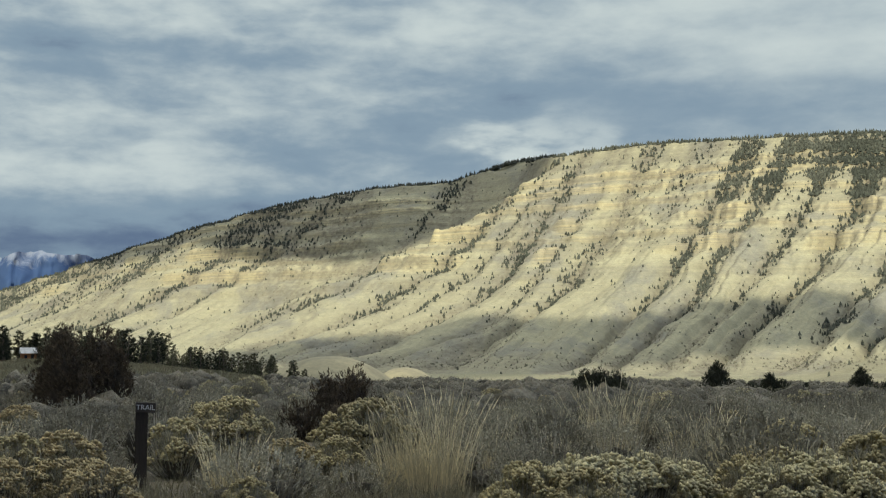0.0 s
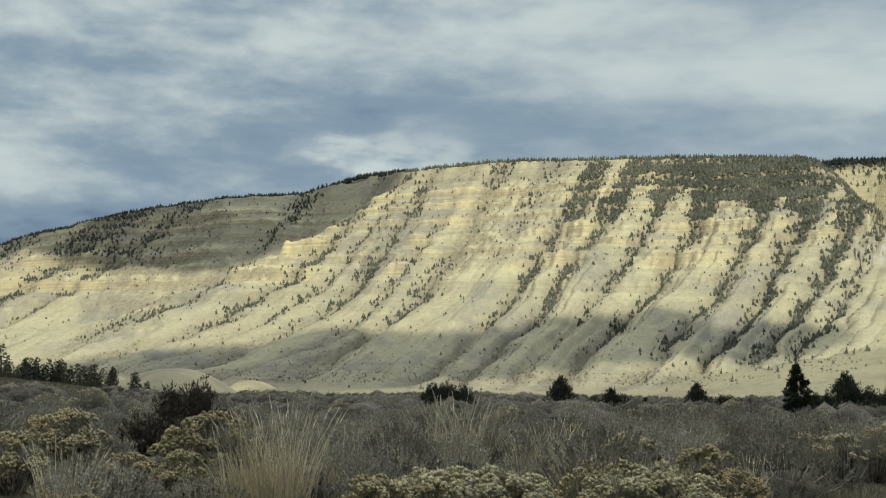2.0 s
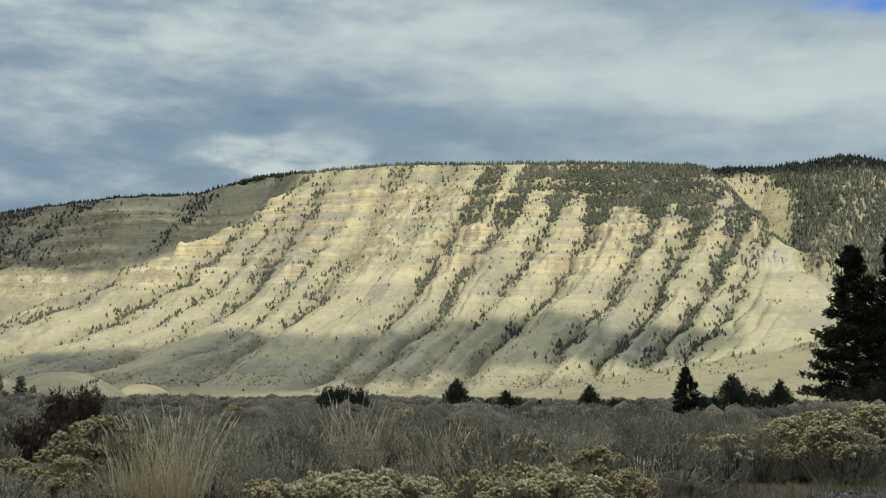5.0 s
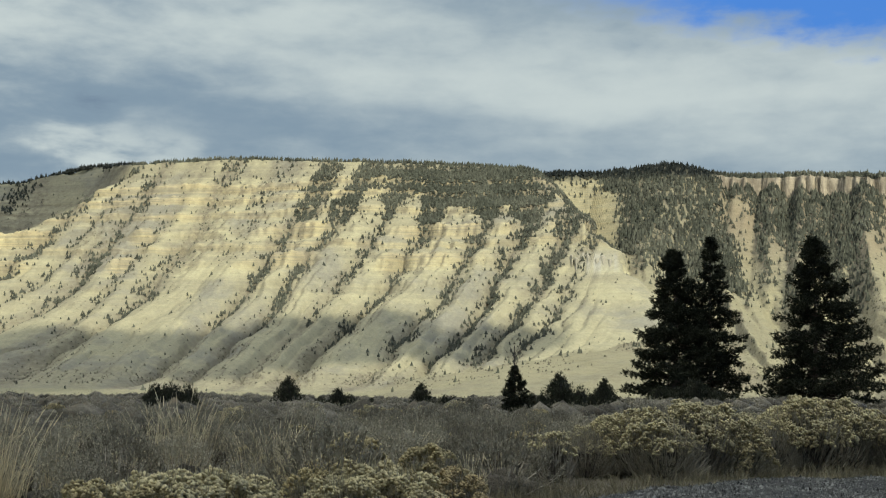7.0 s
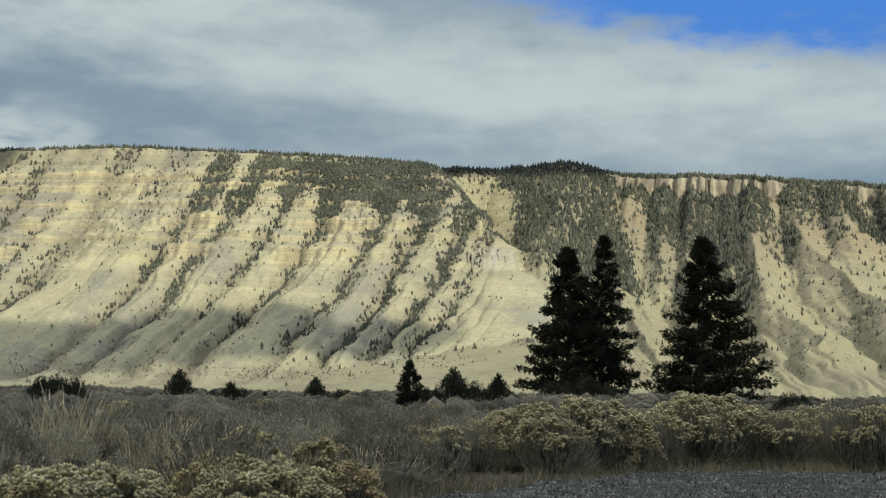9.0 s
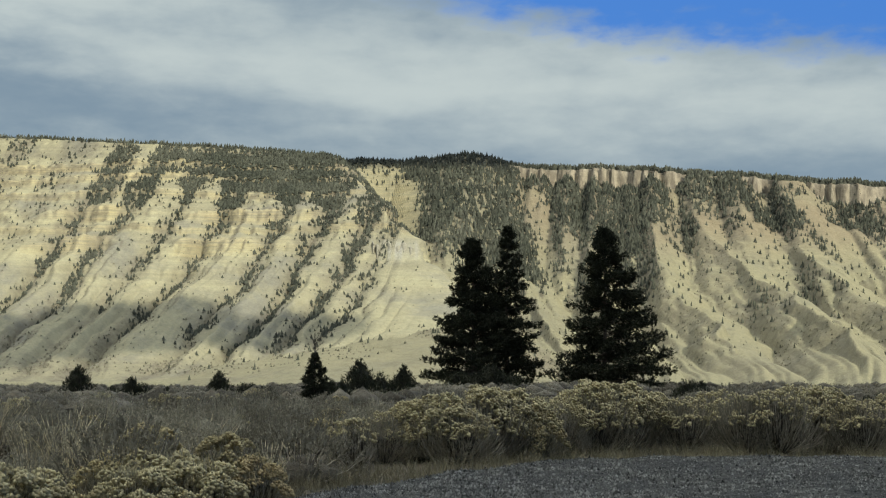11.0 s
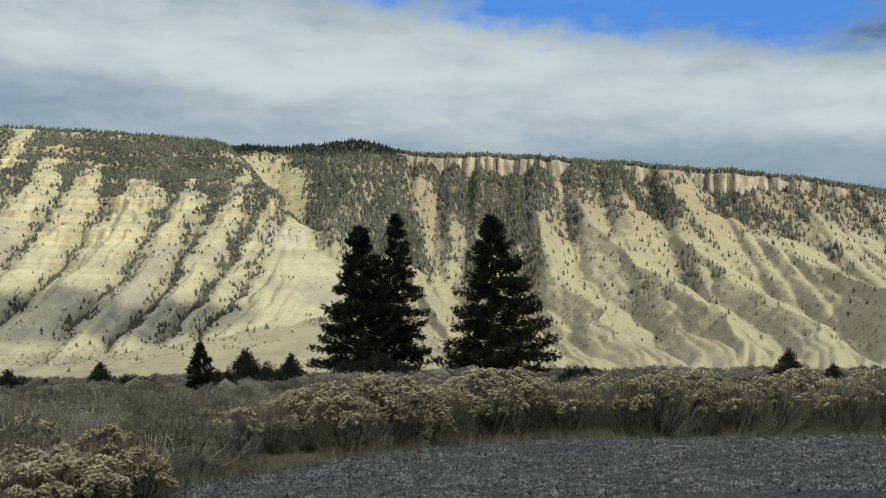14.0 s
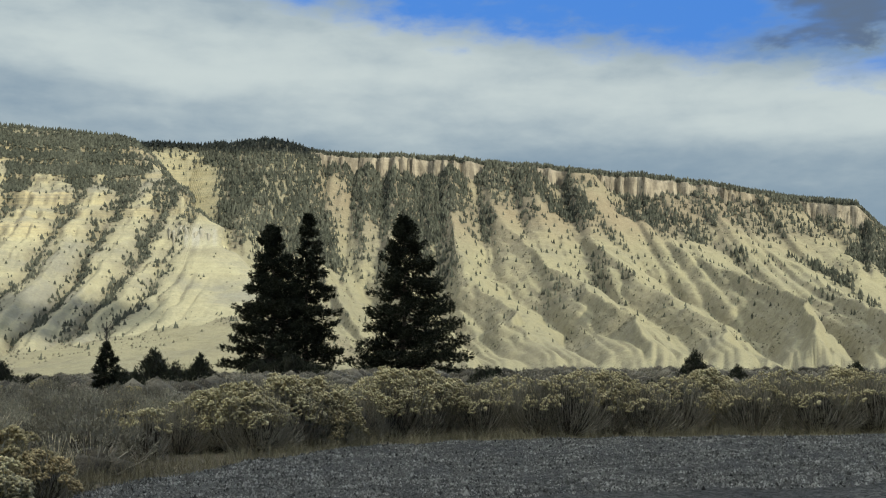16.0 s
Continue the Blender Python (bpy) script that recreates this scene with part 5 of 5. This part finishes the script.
SPOTS = (
    (rb_full, 7.7, 11.6, 1.0), (rb_full, 5.6, 11.0, 0.95), (rb_full, 9.6, 11.9, 1.0), (rb_gold, 4.2, 10.8, 0.85), (rb_full, 11.2, 12.2, 0.85), (rb_gold, 7.2, 10.6, 0.8),
    (rb_full, 17.6, 13.0, 1.0), (rb_full, 16.0, 12.2, 0.85), (rb_gold, 16.6, 14.6, 1.1), (rb_full, 19.2, 12.6, 0.85), (rb_gold, 20.6, 13.9, 1.0), (rb_rust, 21.8, 13.2, 0.85), (rb_gold, 14.6, 12.9, 0.75),
    (rb_gold, -9.5, 12.0, 0.55), (rb_gold, -5.2, 15.3, 0.78), (rb_rust, -7.6, 15.4, 0.85), (rb_gold, -3.6, 17.3, 1.3), (rb_gold, -4.6, 17.6, 1.15), (rb_rust, -18.3, 15.3, 1.05), (rb_gold, -20.2, 15.0, 0.9),
    (rb_rust, -16.6, 12.4, 0.85), (rb_rust, -18.5, 13.2, 0.8), (rb_rust, -17.4, 13.6, 0.75), (rb_rust, -20.8, 13.0, 0.85), (rb_gold, -12.9, 16.5, 1.0), (rb_gold, -10.4, 20.0, 1.25), (rb_gold, -11.6, 20.6, 1.1),
    (rb_slim, 26.8, 18.6, 1.0), (rb_slim, 26.2, 18.9, 0.95), (rb_tall, 31.2, 20.0, 1.0), (rb_tall, 33.2, 20.6, 1.1), (rb_tall, 34.6, 21.0, 1.05), (rb_gold, 35.7, 20.9, 1.1), (rb_tall, 29.4, 20.3, 0.9), (rb_open, 28.2, 19.8, 0.8), (rb_open, 32.0, 19.8, 0.85),
    (rb_tall, 38.6, 22.6, 1.18), (rb_tall, 40.1, 22.9, 1.15), (rb_tall, 41.2, 23.6, 1.0), (rb_tall, 37.6, 23.2, 1.05), (rb_open, 42.9, 23.2, 0.95), (rb_open, 45.8, 23.3, 1.05), (rb_open, 47.3, 23.4, 1.15), (rb_tall, 49.3, 24.2, 1.1), (rb_open, 51.0, 24.0, 0.95),
    (rb_open, 56.2, 25.2, 1.0), (rb_open, 59.2, 25.4, 1.1), (rb_open, 61.8, 26.0, 1.15), (rb_gold, 54.6, 25.6, 1.05), (rb_gold, 51.2, 25.6, 1.2), (rb_tall, 62.8, 27.0, 1.0), (rb_open, 48.4, 24.6, 1.2), (rb_open, 52.6, 25.0, 1.1), (rb_tall, 54.0, 26.2, 1.15), (rb_open, 57.6, 25.8, 1.2), (rb_tall, 60.4, 26.6, 1.15), (rb_open, 44.4, 24.2, 1.1), (rb_open, 36.9, 22.0, 0.9),
)
used = set()
for src, az, r, k in SPOTS:
    if src.name in used:
        again(src, az, r, k, turn=(az * 131) % 360)
    else:
        stand(src, az, r, k)
        used.add(src.name)

rng = np.random.default_rng(41)
for k in range(95):
    az, r = rng.uniform(-22, 36), sqrt(rng.uniform(15.5 ** 2, 46.0 ** 2))
    size = rng.uniform(0.6, 1.05)
    near_post, clear = -17 < az < -12.5 and r < 19, r > float(gravel_edge(az)) + 2.0
    if near_post or not clear or (-8 < az < -3 and 18 < r < 25) or (-20 < az < -14 and r > 24):
        continue
    again((rb_gold, rb_rust, rb_open, rb_gold, rb_slim)[k % 5], az, r, size, rng.uniform(0.8, 1.05), turn=rng.uniform(0, 360))

# ------------------------------------------------------------ tall dry grass
grass = [tall_grass(201, 200, 1.75, 0.42, 0.36), tall_grass(202, 110, 1.7, 0.30, 0.38), tall_grass(203, 90, 1.1, 0.22, 0.26)]
G_SPOTS = ((0, -0.6, 13.9, 0.92), (0, -1.9, 14.2, 0.80), (1, 0.2, 14.3, 0.95), (1, 8.4, 19.6, 1.0), (0, 9.4, 20.2, 0.82), (1, 7.3, 20.4, 0.9), (2, -10.8, 14.4, 1.05), (2, -10.2, 14.0, 0.95), (1, 5.8, 18.8, 0.7), (2, -15.9, 13.2, 0.6), (1, 13.0, 16.5, 0.75),
           (1, 14.4, 17.2, 0.7), (1, 11.6, 16.4, 0.65), (2, 22.6, 15.0, 0.8), (2, 24.2, 16.6, 0.7), (1, 2.6, 16.5, 0.7), (1, 19.4, 17.0, 0.65), (2, 36.8, 21.6, 0.6), (2, 44.5, 23.6, 0.6), (2, 56.8, 25.6, 0.85), (2, 53.0, 25.0, 0.6), (1, 62.0, 27.4, 0.8), (2, -19.4, 20.0, 0.9), (2, -21.2, 18.0, 0.9))
seen_kind = set()
for j, az, r, k in G_SPOTS:
    if j in seen_kind:
        again(grass[j], az, r, k, turn=(az * 57) % 360)
    else:
        stand(grass[j], az, r, k)
        seen_kind.add(j)

# ------------------------------------------------------------ sagebrush
def build_sage():
    kinds = [sagebrush(301, 0.55, 0.60, 2160, 40, 0.036), sagebrush(302, 0.48, 0.70, 1980, 46, 0.036), sagebrush(303, 0.66, 0.52, 2160, 36, 0.036)]
    taken = [polar(az, r) for _, az, r, _ in SPOTS] + [polar(-14.7, 15.0)]
    rng = np.random.default_rng(9)
    placed, tries = 0, 0
    far = []
    while placed < 360 and tries < 11000:
        tries += 1
        az = rng.uniform(-23, 64)
        r = sqrt(rng.uniform(12.5 ** 2, 36.0 ** 2))
        if r < float(gravel_edge(az)) + (1.2 if az > 22 else 2.2):
            continue
        if -16.6 < az < -12.6 and r < 15.2:
            continue
        if (-7.5 < az < -3.4 and 15.5 < r < 24.5) or (-20.8 < az < -14 and 24 < r < 33.0):
            continue
        x, y = polar(az, r)
        if any((x - a) ** 2 + (y - b) ** 2 < 0.40 for a, b in taken):
            continue
        taken.append((x, y))
        size = rng.uniform(0.70, 1.55)
        if placed < 3:
            stand(kinds[placed], az, r, size)
        else:
            again(kinds[placed % 3], az, r, size, rng.uniform(0.85, 1.15))
        placed += 1


build_sage()


M_SAGEFAR = surface("sage_lump", (0.115, 0.103, 0.077), (0.18, 0.163, 0.122), 0.6, bump=1.0, bump_scale=30, fine=0.8, pieces=0.5, c=(0.15, 0.125, 0.085), depth=0.08)


def build_far_sage():
    """The sage that runs on to the edge of the flat."""
    rng = np.random.default_rng(10)
    g, b, lump = Geo(), Geo(), Geo()
    k = 5200
    az = rng.uniform(-24, 66, k)
    r = np.sqrt(rng.uniform(30.0 ** 2, 150.0 ** 2, k)) * rng.uniform(0.55, 1.0, k)
    r = np.clip(r, 29, 170)
    keep = r > gravel_edge(az) + 3
    keep &= ~((az < -8.5) & (r > 75))
    az, r = az[keep], r[keep]
    z = ground_height(az, r)
    patch = fbm(az / 4, r / 25, 3, 201)
    for a, d, zz, p in zip(az, r, z, patch):
        x, y = polar(a, d)
        size = rng.uniform(0.45, 1.45) * (0.9 + 0.3 * p)
        m = 70 if d < 55 else 20
        pp, ww = dome(rng, m, 0.60 * size, 0.60 * size, 0.66 * size, 0.05, 0.8)
        leaf = 0.065 if d < 55 else 0.12
        dry = p > 0.35 and rng.random() < 0.6
        lump.core((x, y, zz - 0.05), 0.50 * size, 0.62 * size, rng, False)
        (b if dry else g).blades(pp * rng.uniform(0.9, 1.05, (m, 1)) + [x, y, zz - 0.03], ww + rng.normal(0, 0.5, ww.shape), rng.uniform(0.7, 1.6, m) * leaf, leaf * 0.5, rng)
    tagged(lump.make("sage_lumps", M_SAGEFAR, flat=False), "rounded grey sagebrush running to the edge of the flat", "shrubs", kind="stuff")
    tagged(g.make("sage_field", M_SAGE), "grey-green sagebrush running to the edge of the flat", "shrubs", kind="stuff")
    tagged(b.make("dry_brush_field", M_STALK), "dry straw-tinged low brush between sagebrush", "shrubs", kind="stuff")


build_far_sage()


def build_meadow():
    """Short khaki grass on the open rise before the edge trees."""
    rng = np.random.default_rng(13)
    g = Geo()
    k = 15000
    az = rng.uniform(-25, -6, k)
    r = rng.uniform(64, 250, k)
    keep = smooth(-az, 6.5, 10.0) * smooth(r, 62, 80) > rng.random(k)
    az, r = az[keep], r[keep]
    z = ground_height(az, r)
    base = np.repeat(np.stack([r * np.sin(np.radians(az)), r * np.cos(np.radians(az)), z - 0.02], -1), 7, 0)
    base = base + rng.normal(0, 0.45, base.shape) * [1, 1, 0]
    g.blades(base, rng.normal(0, 0.5, base.shape) + [0, 0, 1.0], rng.uniform(0.18, 0.5, len(base)), 0.14, rng)
    tagged(g.make("meadow_grass", M_MEADOW), "short khaki grass on an open rise", "grass", kind="stuff")


def build_litter():
    """Short dead grass on the verge and loose stones on the gravel."""
    rng = np.random.default_rng(12)
    g, tall = Geo(), Geo()
    k = 4200
    az = rng.uniform(-23, 64, k)
    off = rng.exponential(1.3, k) - 0.25
    off = np.where(rng.random(k) < 0.4, rng.uniform(0, 14, k), off)
    r = np.where(az < 22, np.maximum(gravel_edge(az), 12.5), gravel_edge(az)) + off
    z = ground_height(az, r)
    for a, d, zz in zip(az, r, z):
        x, y = polar(a, d)
        m = rng.integers(8, 16)
        base = np.array([x, y, zz - 0.01]) + rng.normal(0, 0.06, (m, 3)) * [1, 1, 0]
        g.blades(base, rng.normal(0, 0.45, (m, 3)) + [0, 0, 1.0], rng.uniform(0.07, 0.34, m), 0.010, rng)
    k = 1000
    az = rng.uniform(-23, 64, k)
    r = np.sqrt(rng.uniform(13.0 ** 2, 46.0 ** 2, k))
    keep = (r > gravel_edge(az) + 1.0) & (fbm(az / 3.5, r / 5, 2, 211) > 0.38)
    for a, d in zip(az[keep], r[keep]):
        if -16.5 < a < -13.0 and d < 15.5:
            continue
        x, y = polar(a, d)
        m = rng.integers(6, 13)
        base = np.array([x, y, float(ground_height(a, d)) - 0.01]) + rng.normal(0, 0.07, (m, 3)) * [1, 1, 0]
        tall.blades(base, rng.normal(0, 0.22, (m, 3)) + [0, 0, 1.0], rng.uniform(0.30, 0.85, m), 0.011, rng)
    tagged(tall.make("dry_grass", M_DRYGRASS), "thin dry grass standing between the shrubs", "grass", kind="stuff")
    tagged(g.make("verge_grass", M_VERGE), "short dead grass along the gravel's edge", "grass", kind="stuff")
    g = Geo()
    k = 60000
    az = rng.uniform(20, 64, k)
    r = np.maximum(12.0, gravel_edge(az) * rng.uniform(0.5, 1.0, k) ** 0.8)
    r = np.minimum(r, gravel_edge(az) + rng.exponential(0.12, k))
    x, y = r * np.sin(np.radians(az)), r * np.cos(np.radians(az))
    z = ground_height(az, r) + 0.036 * (1 - smooth(r / gravel_edge(az), 0.93, 1.0)) + 0.004
    size = rng.exponential(0.006, k) + 0.008
    chip = np.array([(1, 0.1, -0.4), (-0.1, 1, -0.4), (-1, -0.1, -0.4), (0.1, -1, -0.4), (0, 0, 0.9)], float)
    chip_f = np.array([(0, 1, 4), (1, 2, 4), (2, 3, 4), (3, 0, 4)])
    v = np.stack([x, y, z], -1)[:, None] + chip[None] * rng.uniform(0.5, 1.5, (k, 5, 1)) * size[:, None, None]
    g.add(v.reshape(-1, 3), (chip_f[None] + (np.arange(k) * 5)[:, None, None]).reshape(-1, 3))
    tagged(g.make("loose_stones", M_STONE), "loose crushed stones on the gravel", "stones", kind="stuff")


M_DRYGRASS = surface("dry_grass_blade", (0.40, 0.345, 0.225), (0.29, 0.25, 0.165), 0.8, pieces=0.4, bump=0.0)
M_MEADOW = surface("meadow_grass_blade", (0.27, 0.245, 0.15), (0.20, 0.18, 0.11), 0.06, pieces=0.3, bump=0.0, through_light=0.2)
M_VERGE = surface("dead_grass", (0.27, 0.24, 0.15), (0.185, 0.165, 0.105), 0.8, pieces=0.4, bump=0.0)
build_litter()
build_meadow()
